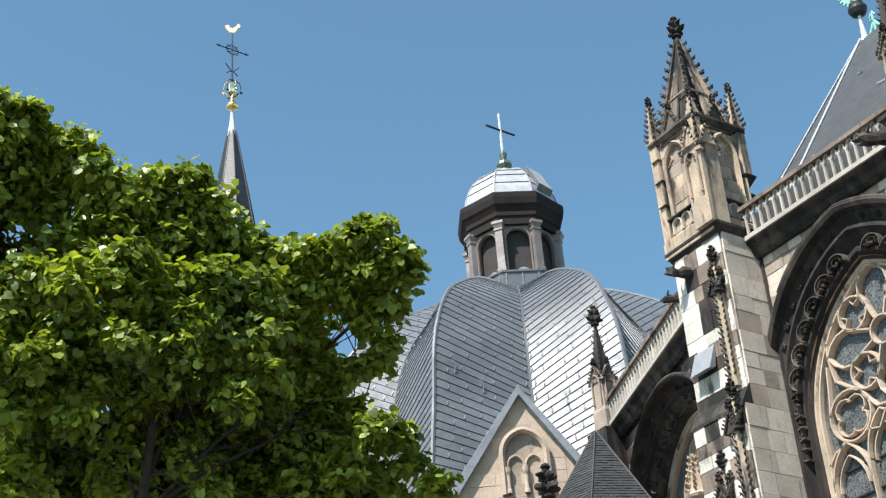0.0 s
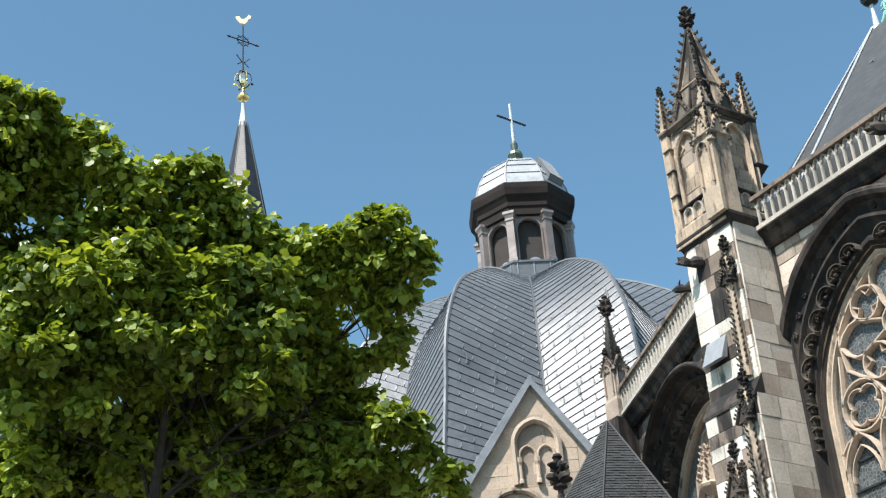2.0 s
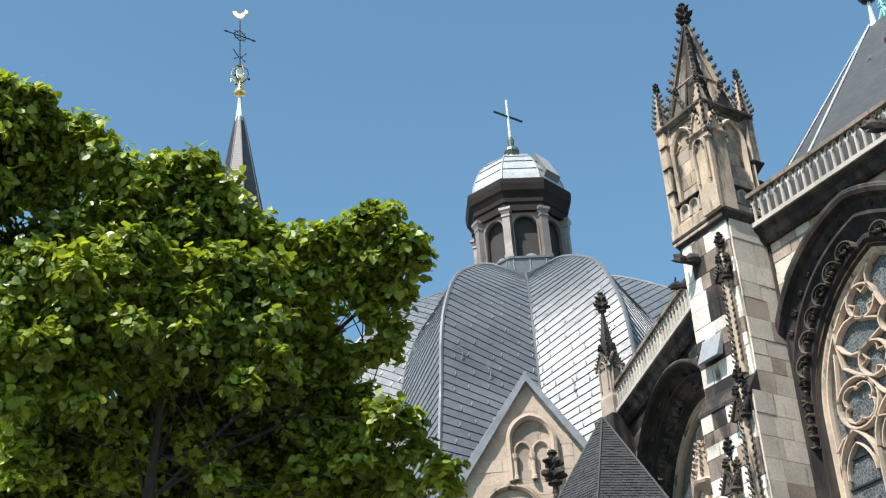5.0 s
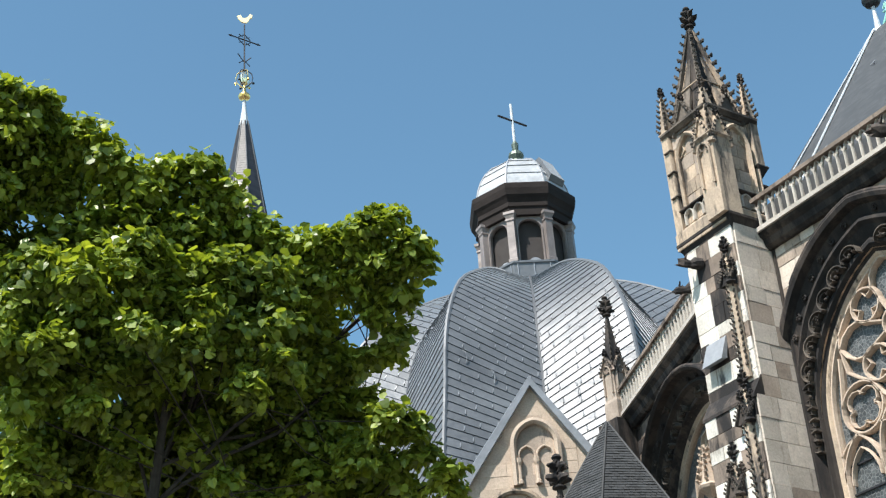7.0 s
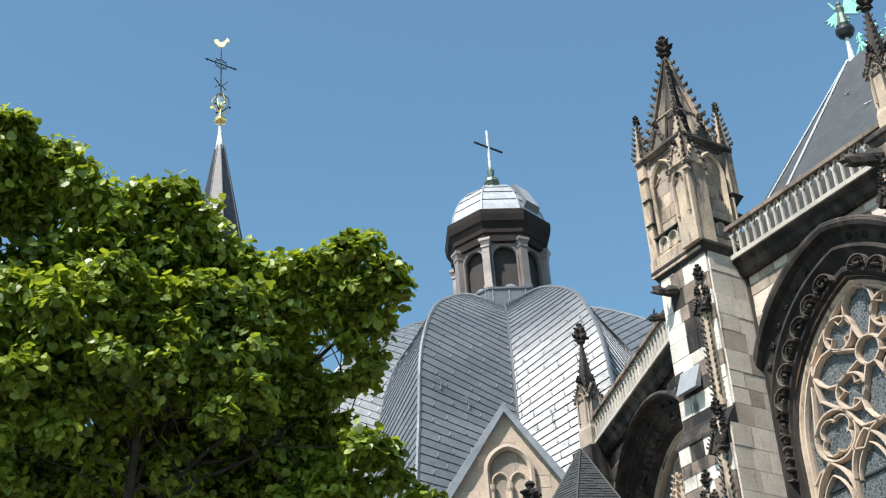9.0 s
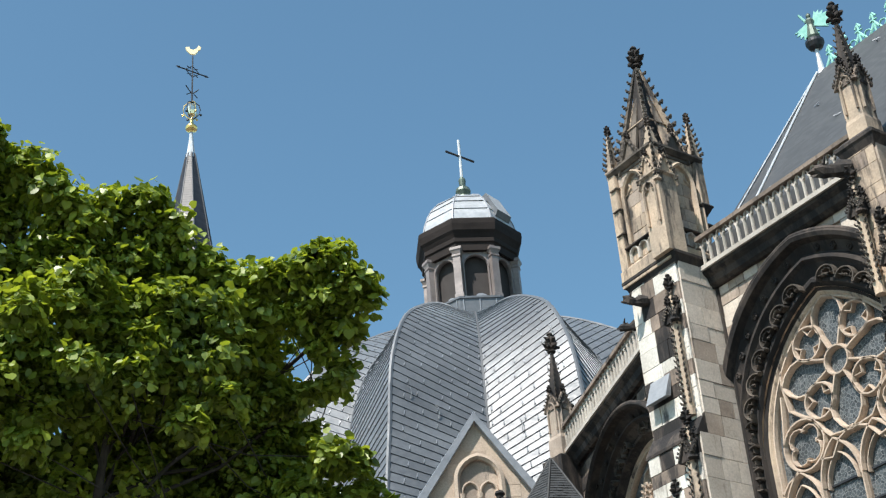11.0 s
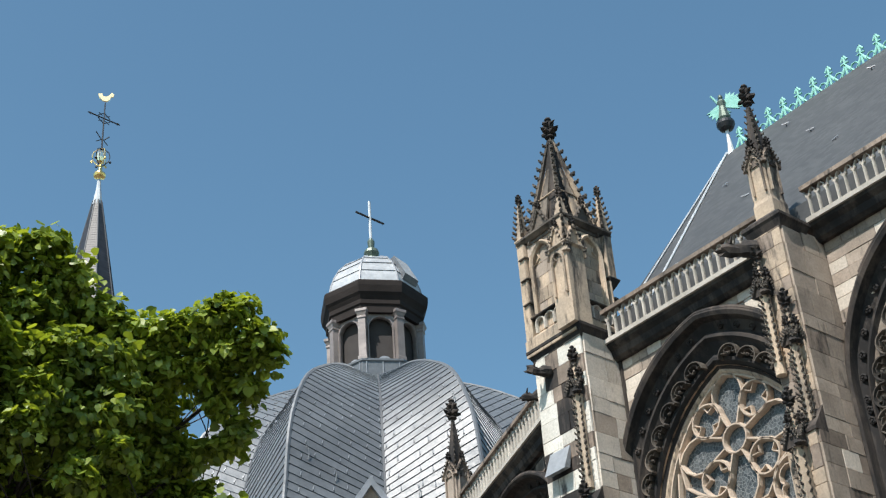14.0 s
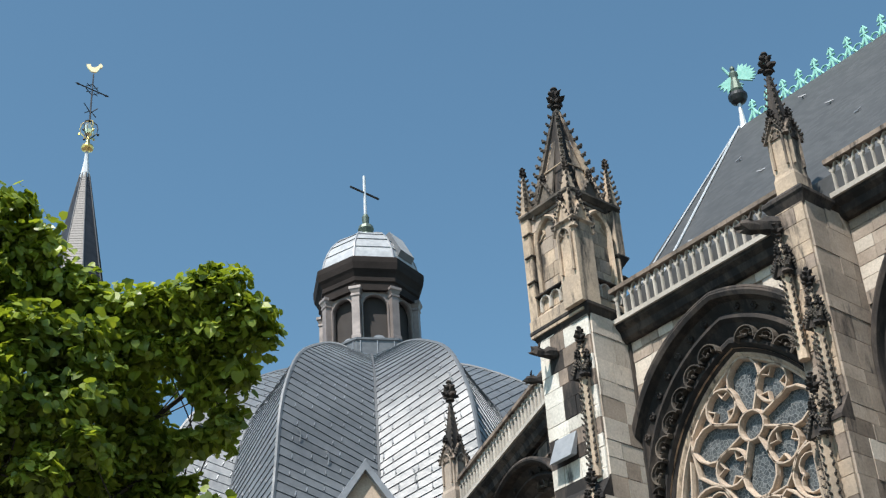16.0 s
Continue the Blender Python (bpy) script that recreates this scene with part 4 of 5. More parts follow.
def wall_pinnacle(cx, cy, half, z0, z1, z2, label, mat=STONE, fin=0.5, top=STONE_DARK):
    p = thing("pinnacle", (cx, cy, z0), label, "pinnacle", "choir pinnacles")
    bm = bmesh.new()
    s = 1.414
    lathe(bm, [(half * 1.12 * s, 0), (half * 1.12 * s, (z1 - z0) * 0.36), (half * s, (z1 - z0) * 0.42), (half * s, z1 - z0)], 4, (cx, cy, z0), math.pi / 4)
    part("body", bm, mat, p)
    for m in faces_of(cx, cy, half + 0.01):
        niche(p, m, half * 1.3, z0 + (z1 - z0) * 0.5, z1 + 0.05, mat)
        gablet(p, m @ Matrix.Translation((0, -0.03, 0)), half * 1.9, z1 - 0.25, half * 2.0, STONE_SOOT)
    spirelet(p, (cx, cy), half * 0.74, z1, z2, 9, 0.12, top, fin)
    return p


wall_pinnacle(-20.6, 30.65, 0.31, 24.5, 26.9, 29.0, "slim sandstone pinnacle with dark crockets and leaf finial")
wall_pinnacle(-11.95, 30.62, 0.50, 24.5, 26.9, 29.0, "slim sandstone pinnacle with dark crockets and leaf finial")
wall_pinnacle(-42.34, 36.84, 0.36, 24.6, 27.0, 29.35, "dark crocketed pinnacle at the far end of the balustrade", STONE_GREY, 0.62)
bm = bmesh.new()
box(bm, -43.0, -41.8, 36.2, 38.4, 0, 24.6)
bx = thing("buttress", (-42.4, 37.0, 0), "plain sooty buttress behind the turret", "buttress", "choir buttresses")
part("shaft", bm, STONE_DARK, bx)

# block work in the spandrels beside the arches
sp = thing("spandrel_facing", (-24.65, WALL_Y, 20), "pale squared stone facing between arch and cornice", "stone facing")


def above_arch(cx):
    def keep(x, z):
        x = x - 28.4 if cx < -20 else x - 20.0
        d = abs(x - cx)
        off = (4.8 ** 2 - 4.0 ** 2) / 8.0
        return z > 19.5 and (d + off) ** 2 + (z - 19.5) ** 2 > (4.0 + off - 0.1) ** 2
    return keep


courses(sp, Matrix.Translation((-28.4, WALL_Y, 0)), 7.1, 20.4, 24.3, 0.39, [STONE_PALE] * 5 + [STONE_GREY] * 3, 77, (0.5, 1.0), above_arch(-24.75))
courses(sp, Matrix.Translation((-20.0, WALL_Y, 0)), 7.4, 20.4, 24.3, 0.39, [STONE_PALE] * 2 + [STONE_GREY] * 5, 78, (0.5, 1.0), above_arch(-16.05))



def above_turned(x, z):
    x = x - 14.9
    off = (5.42 ** 2 - 5.4 ** 2) / 10.8
    return z > 18.7 and (abs(x + 9.2) + off) ** 2 + (z - 18.7) ** 2 > (5.4 + off - 0.05) ** 2


# the turned wall takes only the two darkest stones
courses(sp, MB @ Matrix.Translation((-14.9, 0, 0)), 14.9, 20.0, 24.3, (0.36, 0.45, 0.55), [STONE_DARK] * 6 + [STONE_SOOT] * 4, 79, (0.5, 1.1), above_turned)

# ---------------------------------------------------------------- the octagon dome
DOME = Vector((-51.3, 39.9, 0))
RIDGE = [(2.6, 35.5), (3.6, 35.3), (5.0, 34.75), (6.45, 33.95), (7.9, 32.95), (8.8, 31.95), (9.45, 30.85), (9.9, 29.85), (10.25, 28.5), (10.45, 27.0), (10.7, 25.6), (11.1, 23.5), (11.4, 21.8), (11.7, 19.0)]
VALLEY = [(2.75, 35.1), (4.0, 34.2), (5.6, 33.1), (6.6, 32.1), (7.4, 30.9), (7.95, 29.6), (8.3, 28.4), (8.6, 27.0), (9.0, 24.8), (9.4, 22.0), (9.7, 19.0)]
VALLEY_TURN = -37.0


def along(profile, f):
    """The point at a share f of a profile's length from its top, on a smooth curve."""
    p = [Vector(q) for q in profile]
    ls = [0.0]
    for a, b in zip(p, p[1:]):
        ls.append(ls[-1] + (b - a).length)
    s = f * ls[-1]
    k = max(i for i in range(len(p) - 1) if ls[i] <= s + 1e-9)
    t = (s - ls[k]) / (ls[k + 1] - ls[k])
    a, b = p[k], p[k + 1]
    ta = (p[k + 1] - p[k - 1]) / 2 if k else b - a
    tb = (p[k + 2] - p[k]) / 2 if k + 2 < len(p) else b - a
    return a * (2 * t ** 3 - 3 * t * t + 1) + ta * (t ** 3 - 2 * t * t + t) + b * (3 * t * t - 2 * t ** 3) + tb * (t ** 3 - t * t)


def skin(k, u, f):
    """A point of facet k (even: anticlockwise of a valley): u from valley to ridge, f from top to foot."""
    v = radians(VALLEY_TURN + 45 * (k // 2))
    r = v + radians(22.5 if k % 2 == 0 else -22.5)
    # courses sag towards the valley
    a, b = along(VALLEY, min(1.0, f + 0.26 * f * (1 - f))), along(RIDGE, f)
    pa = Vector((a.x * math.cos(v), a.x * math.sin(v), a.y))
    pb = Vector((b.x * math.cos(r), b.x * math.sin(r), b.y))
    return DOME + pa.lerp(pb, u)


dome = thing("octagon_dome", tuple(DOME), "folded dome roof of the octagon covered in lead sheets", "dome roof")
bm = bmesh.new()
lathe(bm, [(9.2, 0), (9.2, 19.0), (9.6, 19.2)], 8, DOME, radians(VALLEY_TURN + 22.5))
part("drum", bm, STONE_GREY, dome, "sandstone drum under the dome")
ROWS_N = 50


def sheet_mesh(bm, k, u0, u1, f0, f1):
    n = (skin(k, 0.6, f0) - skin(k, 0.4, f0)).cross(skin(k, 0.5, f1) - skin(k, 0.5, f0)).normalized()
    if n.dot(skin(k, 0.5, f0) - (DOME + Vector((0, 0, 24)))) < 0:
        n = -n
    g = 0.02
    top = [skin(k, u0 + g / 4, f0), skin(k, u1 - g / 4, f0), skin(k, u1 - g / 4, f1), skin(k, u0 + g / 4, f1)]
    lift = [0.015, 0.015, 0.05, 0.05]
    a = [bm.verts.new(p) for p in top]
    b = [bm.verts.new(p + n * l) for p, l in zip(top, lift)]
    fs = [bm.faces.new(b)]
    for j in range(4):
        fs.append(bm.faces.new((a[j], a[(j + 1) % 4], b[(j + 1) % 4], b[j])))
    return n


for k in range(16):
    mat, under, welt = LEAD_OLD, SEAM_DARK, LEAD_MID
    bm = bmesh.new()
    grid = [[bm.verts.new(skin(k, u / 6, f / 24)) for u in range(7)] for f in range(25)]
    for f in range(24):
        for u in range(6):
            bm.faces.new((grid[f][u], grid[f][u + 1], grid[f + 1][u + 1], grid[f + 1][u]))
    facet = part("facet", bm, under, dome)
    near = k in (0, 1)
    joined = bmesh.new()
    rnd = random.Random(100 + k)
    for row in range(ROWS_N):
        f0, f1 = row / ROWS_N, (row + 1) / ROWS_N - 0.0010
        width = (skin(k, 1, f1) - skin(k, 0, f1)).length
        n = max(1, round(width / 1.35))
        cuts = sorted({0.0, 1.0} | {min(0.97, max(0.03, (j + (0.5 if row % 2 else 0.08) + rnd.uniform(-0.12, 0.12)) / n)) for j in range(n)})
        for u0, u1 in zip(cuts, cuts[1:]):
            if near and row < 36:
                bm = bmesh.new()
                sheet_mesh(bm, k, u0, u1, f0, f1)
                part("lead_sheet", bm, mat, facet)
            else:
                sheet_mesh(joined, k, u0, u1, f0, f1)
    part("lead_sheeting", joined, mat, facet, kind="stuff")
    if k in (2, 3):
        continue
    # upright welts at the sheet ends
    welts = bmesh.new()
    rnd = random.Random(100 + k)
    for row in range(ROWS_N):
        f0, f1 = row / ROWS_N, (row + 1) / ROWS_N
        width = (skin(k, 1, f1 - 0.0016) - skin(k, 0, f1 - 0.0016)).length
        n = max(1, round(width / 1.35))
        for u in [min(0.97, max(0.03, (j + (0.5 if row % 2 else 0.08) + rnd.uniform(-0.12, 0.12)) / n)) for j in range(n)]:
            o = (skin(k, 0.5, f0) - DOME - Vector((0, 0, 27))).normalized() * 0.05
            rod(welts, skin(k, u, f0 + 0.004) + o * 0.4, skin(k, u, f1 - 0.006) + o * 1.3, 0.028, 0.028, 4)
    part("welting", welts, welt, facet, kind="stuff")
bm = bmesh.new()
tube(bm, [(0, 0, 0), (0.05, 0, 0.25), (0.02, 0, 0.5), (-0.12, 0, 0.62)], 0.022)
LADDER_HOOK = shared("ladder_hook", bm, LEAD_NEW)
for k, u, f in ((1, 0.78, 0.55), (1, 0.5, 0.57), (0, 0.35, 0.60), (0, 0.7, 0.58), (0, 0.85, 0.42), (1, 0.3, 0.74)):
    piece("ladder_hook", LADDER_HOOK, dome, Matrix.Translation(skin(k, u, f) + Vector((0.05, -0.08, 0))) @ pose(0, 0, 0, 0, 0, 40 * k))
for k in range(8):
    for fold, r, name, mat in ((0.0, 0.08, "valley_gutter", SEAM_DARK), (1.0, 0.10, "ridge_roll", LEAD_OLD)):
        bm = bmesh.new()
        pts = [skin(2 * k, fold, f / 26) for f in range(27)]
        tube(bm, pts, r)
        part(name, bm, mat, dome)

# ---------------------------------------------------------------- the lantern
LT = radians(-30 + 22.5)
lantern = thing("dome_lantern", (DOME.x, DOME.y, 35.0), "dark eight-sided belvedere lantern with pale lead cap and cross", "lantern turret")


def octa(name, prof, mat, label="", n=8):
    bm = bmesh.new()
    lathe(bm, prof, n, (DOME.x, DOME.y, 0), LT)
    return part(name, bm, mat, lantern, label)


octa("base", [(2.55, 34.2), (2.55, 36.05), (2.62, 36.1), (2.62, 36.2), (2.5, 36.25)], LEAD_OLD, "lead-clad base")
octa("core", [(1.95, 36.2), (1.95, 39.4)], LOUVRE, "brown boarding behind the arches")
octa("entablature", [(2.5, 38.85), (2.5, 38.95), (2.5, 39.25), (2.58, 39.32), (2.58, 39.55), (2.68, 39.75), (2.78, 39.9), (2.84, 40.25), (2.84, 40.5), (2.75, 40.6), (2.2, 40.8)], PATINA_BROWN, "dark moulded cornice")
for k in range(8):
    a = LT + k * math.pi / 4
    bm = bmesh.new()
    p = (DOME.x + 2.32 * math.cos(a), DOME.y + 2.32 * math.sin(a), 36.2)
    lathe(bm, [(0.33, 0), (0.33, 0.16), (0.27, 0.2), (0.26, 2.28), (0.32, 2.32), (0.32, 2.4), (0.28, 2.44), (0.36, 2.6), (0.42, 2.66), (0.42, 2.8)], 4, p, a + math.pi / 4)
    part("column", bm, COLUMN_GREY, lantern)
    m = Matrix.Translation((DOME.x, DOME.y, 0)) @ pose(0, 0, 0, 0, 0, math.degrees(a) + 22.5 + 90) @ Matrix.Translation((0, -2.1, 0))
    bm = bmesh.new()
    pts = [(-0.62, 36.25)] + arc(0, 38.1, 0.62, 180, 0, 10) + [(0.62, 36.25)]
    for (xa, za), (xb, zb) in zip(pts[1:], pts[2:-1]):
        prism(bm, [m @ Vector((xa, 0, za)), m @ Vector((xb, 0, zb)), m @ Vector((xb, 0, 38.95)), m @ Vector((xa, 0, 38.95))], m.to_3x3() @ Vector((0, 0.25, 0)))
    for sg in (-1, 1):
        box(bm, min(sg * 0.62, sg * 0.95), max(sg * 0.62, sg * 0.95), 0, 0.25, 36.2, 38.95, m=m)
    moulding(bm, pts, bar(0.1, -0.06, 0.1), m)
    part("arch", bm, COLUMN_GREY, lantern)
    # lower half of each opening: a rounded pale board
    bm = bmesh.new()
    prism(bm, [m @ Vector((x, 0.12, z)) for x, z in arc(0.15, 36.25, 0.34, 0, 180, 8)], m.to_3x3() @ Vector((0, 0.03, 0)))
    part("vent_cover", bm, LEAD_MID, lantern)
    # seams on the base
    for j in (-0.8, 0.0, 0.8):
        bm = bmesh.new()
        box(bm, j - 0.02, j + 0.02, -0.30, -0.2, 34.4, 36.05, m=m)
        part("base_seam", bm, LEAD_MID, lantern)
cap_prof = [(2.55, 40.62), (2.45, 41.1), (2.25, 41.65), (1.95, 42.2), (1.5, 42.7), (0.95, 43.05), (0.4, 43.2), (0.3, 43.25)]
octa("cap", cap_prof, LEAD_CAP, "pale lead bell cap")
for k in range(8):
    a = LT + k * math.pi / 4
    bm = bmesh.new()
    pts = [Vector((DOME.x + r * math.cos(a), DOME.y + r * math.sin(a), z)) for r, z in cap_prof[:-1]]
    tube(bm, pts, 0.05)
    part("cap_roll", bm, LEAD_MID, lantern)
for z, r in ((41.38, 2.36), (42.0, 2.08), (42.5, 1.70)):
    octa("cap_seam", [(r, z), (r + 0.03, z + 0.01), (r - 0.02, z + 0.05)], LEAD_MID)
# roof hatch
a = radians(-30 + 45)
m = Matrix.Translation((DOME.x, DOME.y, 0)) @ pose(0, 0, 0, 0, 0, math.degrees(a) + 90)
bm = bmesh.new()
prism(bm, [m @ Vector((-0.55, -2.3, 41.0)), m @ Vector((-0.55, -2.5, 41.3)), m @ Vector((-0.55, -1.85, 42.6)), m @ Vector((-0.55, -1.6, 42.5))], m.to_3x3() @ Vector((1.1, 0, 0)))
part("hatch", bm, LEAD_OLD, lantern, "dark lead roof hatch")
bm = bmesh.new()
lathe(bm, [(0.55, 43.1), (0.5, 43.35), (0.3, 43.5), (0.42, 43.75), (0.36, 43.95), (0.16, 44.1), (0.2, 44.5), (0.1, 44.7)], 10, (DOME.x, DOME.y, 0))
part("cross_foot", bm, BRONZE, lantern, "greenish bronze cross foot")
bm = bmesh.new()
rod(bm, (DOME.x, DOME.y, 44.6), (DOME.x, DOME.y, 47.1), 0.085, 0.075, 8)
part("cross_post", bm, SEAM_PALE, lantern, "bright metal post")
bm = bmesh.new()
w = Vector((-0.05, 1.0, 0)).normalized()
rod(bm, DOME + Vector((0, 0, 46.05)) - w * 0.95, DOME + Vector((0, 0, 46.05)) + w * 0.95, 0.06, 0.06, 6)
part("cross_arm", bm, IRON, lantern, "dark iron cross arm")

# the dome stands further off and so larger
EYE, GROW = Vector((0, 0, 1.6)), 1.092
for ob in (dome, lantern):
    ob.location = EYE + (Vector(ob.location) - EYE) * GROW
    ob.scale = (GROW,) * 3

# ---------------------------------------------------------------- the west tower
T = Vector((-87.66, 41.5, 0))
tower = thing("west_tower", tuple(T), "slender slate tower spire with gilded ball, cross and weathercock", "tower spire")
bm = bmesh.new()
lathe(bm, [(4.6, 0), (4.6, 42), (5.0, 42.3), (5.0, 42.8)], 8, T, radians(22.5))
part("shaft", bm, STONE_GREY, tower)
TT = radians(-13.5)
bm = bmesh.new()
lathe(bm, [(4.9, 42.6), (3.6, 47.0), (2.6, 53.0), (1.48, 62.4), (0.36, 69.0)], 8, T, TT)
part("spire", bm, TOWER_SLATE, tower)
for row in range(52):
    z0 = 56.0 + row * 0.245
    r0 = 0.34 + (69.0 - z0) * (1.12 / 6.6)
    z1 = z0 + 0.25
    r1 = 0.34 + (69.0 - z1) * (1.12 / 6.6)
    bm = bmesh.new()
    lathe(bm, [(r0 + 0.035, z0), (r1 + 0.012, z1)], 8, T, TT, cap=False)
    part("slate_course", bm, TOWER_SLATE, tower)
for k in range(8):
    a = TT + k * math.pi / 4
    o = Vector((math.cos(a), math.sin(a), 0))
    bm = bmesh.new()
    rod(bm, T + o * 2.58 + Vector((0, 0, 56)), T + o * 0.36 + Vector((0, 0, 69)), 0.05, 0.05, 5)
    part("hip_roll", bm, SEAM_DARK, tower)
bm = bmesh.new()
lathe(bm, [(0.42, 68.6), (0.36, 69.0), (0.2, 70.2), (0.14, 71.2)], 8, T)
part("lead_tip", bm, SEAM_PALE, tower, "bright lead tip")
bm = bmesh.new()
lathe(bm, [(0.15, 71.1), (0.2, 71.2), (0.44, 71.35), (0.50, 71.5), (0.44, 71.68), (0.2, 71.8), (0.1, 72.6)], 14, T)
part("ball", bm, GOLD, tower, "gilded ball")
bm = bmesh.new()
lathe(bm, [(0.05, 72.75), (0.30, 72.8), (0.40, 73.1), (0.40, 73.5), (0.26, 73.8), (0.05, 73.9)], 10, T)
part("globe", bm, SILVER, tower, "bright gilt globe")
for k in range(6):
    a = k * math.tau / 6
    o = Vector((math.cos(a), math.sin(a), 0))
    bm = bmesh.new()
    pts = [T + o * r + Vector((0, 0, z)) for r, z in ((0.1, 72.4), (0.35, 72.6), (0.6, 72.9), (0.68, 73.3), (0.58, 73.75), (0.3, 74.0), (0.05, 74.1))]
    tube(bm, pts, 0.045)
    for p in bmesh.ops.create_icosphere(bm, subdivisions=1, radius=0.12)["verts"]:
        p.co += T + o * 0.72 + Vector((0, 0, 72.8))
    part("globe_hoop", bm, IRON if k % 2 else GOLD, tower)
bm = bmesh.new()
rod(bm, T + Vector((0, 0, 74)), T + Vector((0, 0, 78.8)), 0.07, 0.05, 6)
part("cross_post", bm, IRON, tower)
w = Vector((-0.05, 1.0, 0)).normalized()
bm = bmesh.new()
cz = Vector((0, 0, 77.2))
rod(bm, T + cz - w * 1.35, T + cz + w * 1.35, 0.055, 0.055, 6)
for sg in (-1, 1):
    rod(bm, T + cz + w * sg * 1.2, T + cz + w * sg * 1.5, 0.11, 0.02, 6)
    for h in (-0.55, 0.55):
        rod(bm, T + cz + w * sg * 0.55 + Vector((0, 0, h * 0.2)), T + cz + Vector((0, 0, h)), 0.04, 0.04, 5)
        rod(bm, T + cz + w * sg * 0.5 + Vector((0, 0, h * 0.75)), T + cz + w * sg * 0.12 + Vector((0, 0, h * 0.4)), 0.04, 0.03, 5)
part("cross_arm", bm, IRON, tower, "dark wrought iron cross arm with scrolls")
bm = bmesh.new()
for sg in (-1, 1):
    rod(bm, T + w * sg * 0.6 + Vector((0, 0, 75.6)), T + Vector((0, 0, 74.9)), 0.045, 0.045, 5)
    rod(bm, T + w * sg * 0.5 + Vector((0, 0, 74.7)), T + Vector((0, 0, 75.1)), 0.045, 0.03, 5)
part("scroll", bm, IRON, tower)
bm = bmesh.new()
mm = Matrix.Translation(T + Vector((0, 0, 79.3))) @ pose(0, 0, 0, 0, 0, 66)
prism(bm, [mm @ Vector((x, -0.07, z)) for x, z in ((-0.62, 0.35), (-0.5, 0.02), (-0.2, -0.32), (0.15, -0.36), (0.36, -0.1), (0.42, 0.1), (0.62, 0.2), (0.66, 0.42), (0.45, 0.6), (0.3, 0.3), (0.05, 0.12), (-0.2, 0.16), (-0.3, 0.42))], mm.to_3x3() @ Vector((0, 0.14, 0)))
part("weathercock", bm, GILT, tower, "brightly gilded weathercock")

# ---------------------------------------------------------------- chapel gable and turret before the dome
GM = Matrix.Translation((-42.9, 32.8, 0)) @ pose(0, 0, 0, 0, 0, 58)
chapel = thing("chapel_gable", (-42.9, 32.8, 0), "steep chapel gable of smooth warm sandstone with lead coping", "gable")
GA, SL = 25.75, 1.47
bm = bmesh.new()
hw = 4.2
prism(bm, [GM @ Vector(p) for p in ((-hw, 0, 0), (hw, 0, 0), (hw, 0, GA - hw * SL), (0, 0, GA), (-hw, 0, GA - hw * SL))], GM.to_3x3() @ Vector((0, 0.6, 0)))
part("wall", bm, STONE_NEW, chapel, "smooth warm ashlar wall")
bm = bmesh.new()
moulding(bm, [(-hw - 0.2, GA - (hw + 0.2) * SL + 0.1), (0, GA + 0.12), (hw + 0.2, GA - (hw + 0.2) * SL + 0.1)], [(-0.18, -0.28), (0.2, -0.28), (0.24, -0.2), (0.24, 0.75), (-0.18, 0.75)], GM)
part("coping", bm, LEAD_MID, chapel, "grey lead-covered coping")
for sg in (-1, 1):
    bm = bmesh.new()
    prism(bm, [GM @ Vector((0, 0.6, GA)), GM @ Vector((sg * hw, 0.6, GA - hw * SL)), GM @ Vector((sg * hw, 0.6, GA - hw * SL - 0.2)), GM @ Vector((0, 0.6, GA - 0.2))], GM.to_3x3() @ Vector((0, 4.5, 0)))
    part("roof", bm, SLATE_TILE, chapel)
# twin blind lancets in one arch
bm = bmesh.new()
pts = [(-0.85, GA - 4.2)] + pointed(0, GA - 2.55, 0.85, 0.98, 8) + [(0.85, GA - 4.2)]
moulding(bm, pts, [(-0.1, 0.02), (-0.1, -0.2), (0.0, -0.3), (0.14, -0.24), (0.14, 0.02)], GM)
win = part("window_frame", bm, STONE_NEW, chapel)
# no real depth here: grey panels carry the niche's shade as colour
bm = bmesh.new()
prism(bm, [GM @ Vector((x, -0.012, z)) for x, z in [(-0.8, GA - 4.15)] + pointed(0, GA - 2.55, 0.8, 0.92, 8) + [(0.8, GA - 4.15)]], GM.to_3x3() @ Vector((0, 0.01, 0)))
part("recess", bm, STONE_GREY, chapel, "flat grey panel toned like a shaded recess")
for c in (-0.36, 0.36):
    bm = bmesh.new()
    moulding(bm, [(c - 0.33, GA - 4.15)] + pointed(c, GA - 3.0, 0.33, 0.42, 6) + [(c + 0.33, GA - 4.15)], bar(0.11, -0.14, 0.0), GM)
    part("lancet_arch", bm, STONE_NEW, chapel)
    bm = bmesh.new()
    prism(bm, [GM @ Vector((x, -0.02, z)) for x, z in [(c - 0.28, GA - 4.15)] + pointed(c, GA - 3.0, 0.28, 0.36, 6) + [(c + 0.28, GA - 4.15)]], GM.to_3x3() @ Vector((0, 0.012, 0)))
    part("lancet_panel", bm, STONE_GREY, chapel)
for c in (-0.70, 0.0, 0.70):
    bm = bmesh.new()
    lathe(bm, [(0.13, GA - 4.15), (0.13, GA - 4.02), (0.085, GA - 3.98), (0.08, GA - 3.4), (0.13, GA - 3.28), (0.15, GA - 3.1)], 8, GM @ Vector((c, -0.14, 0)))
    part("colonnette", bm, STONE_NEW, chapel)
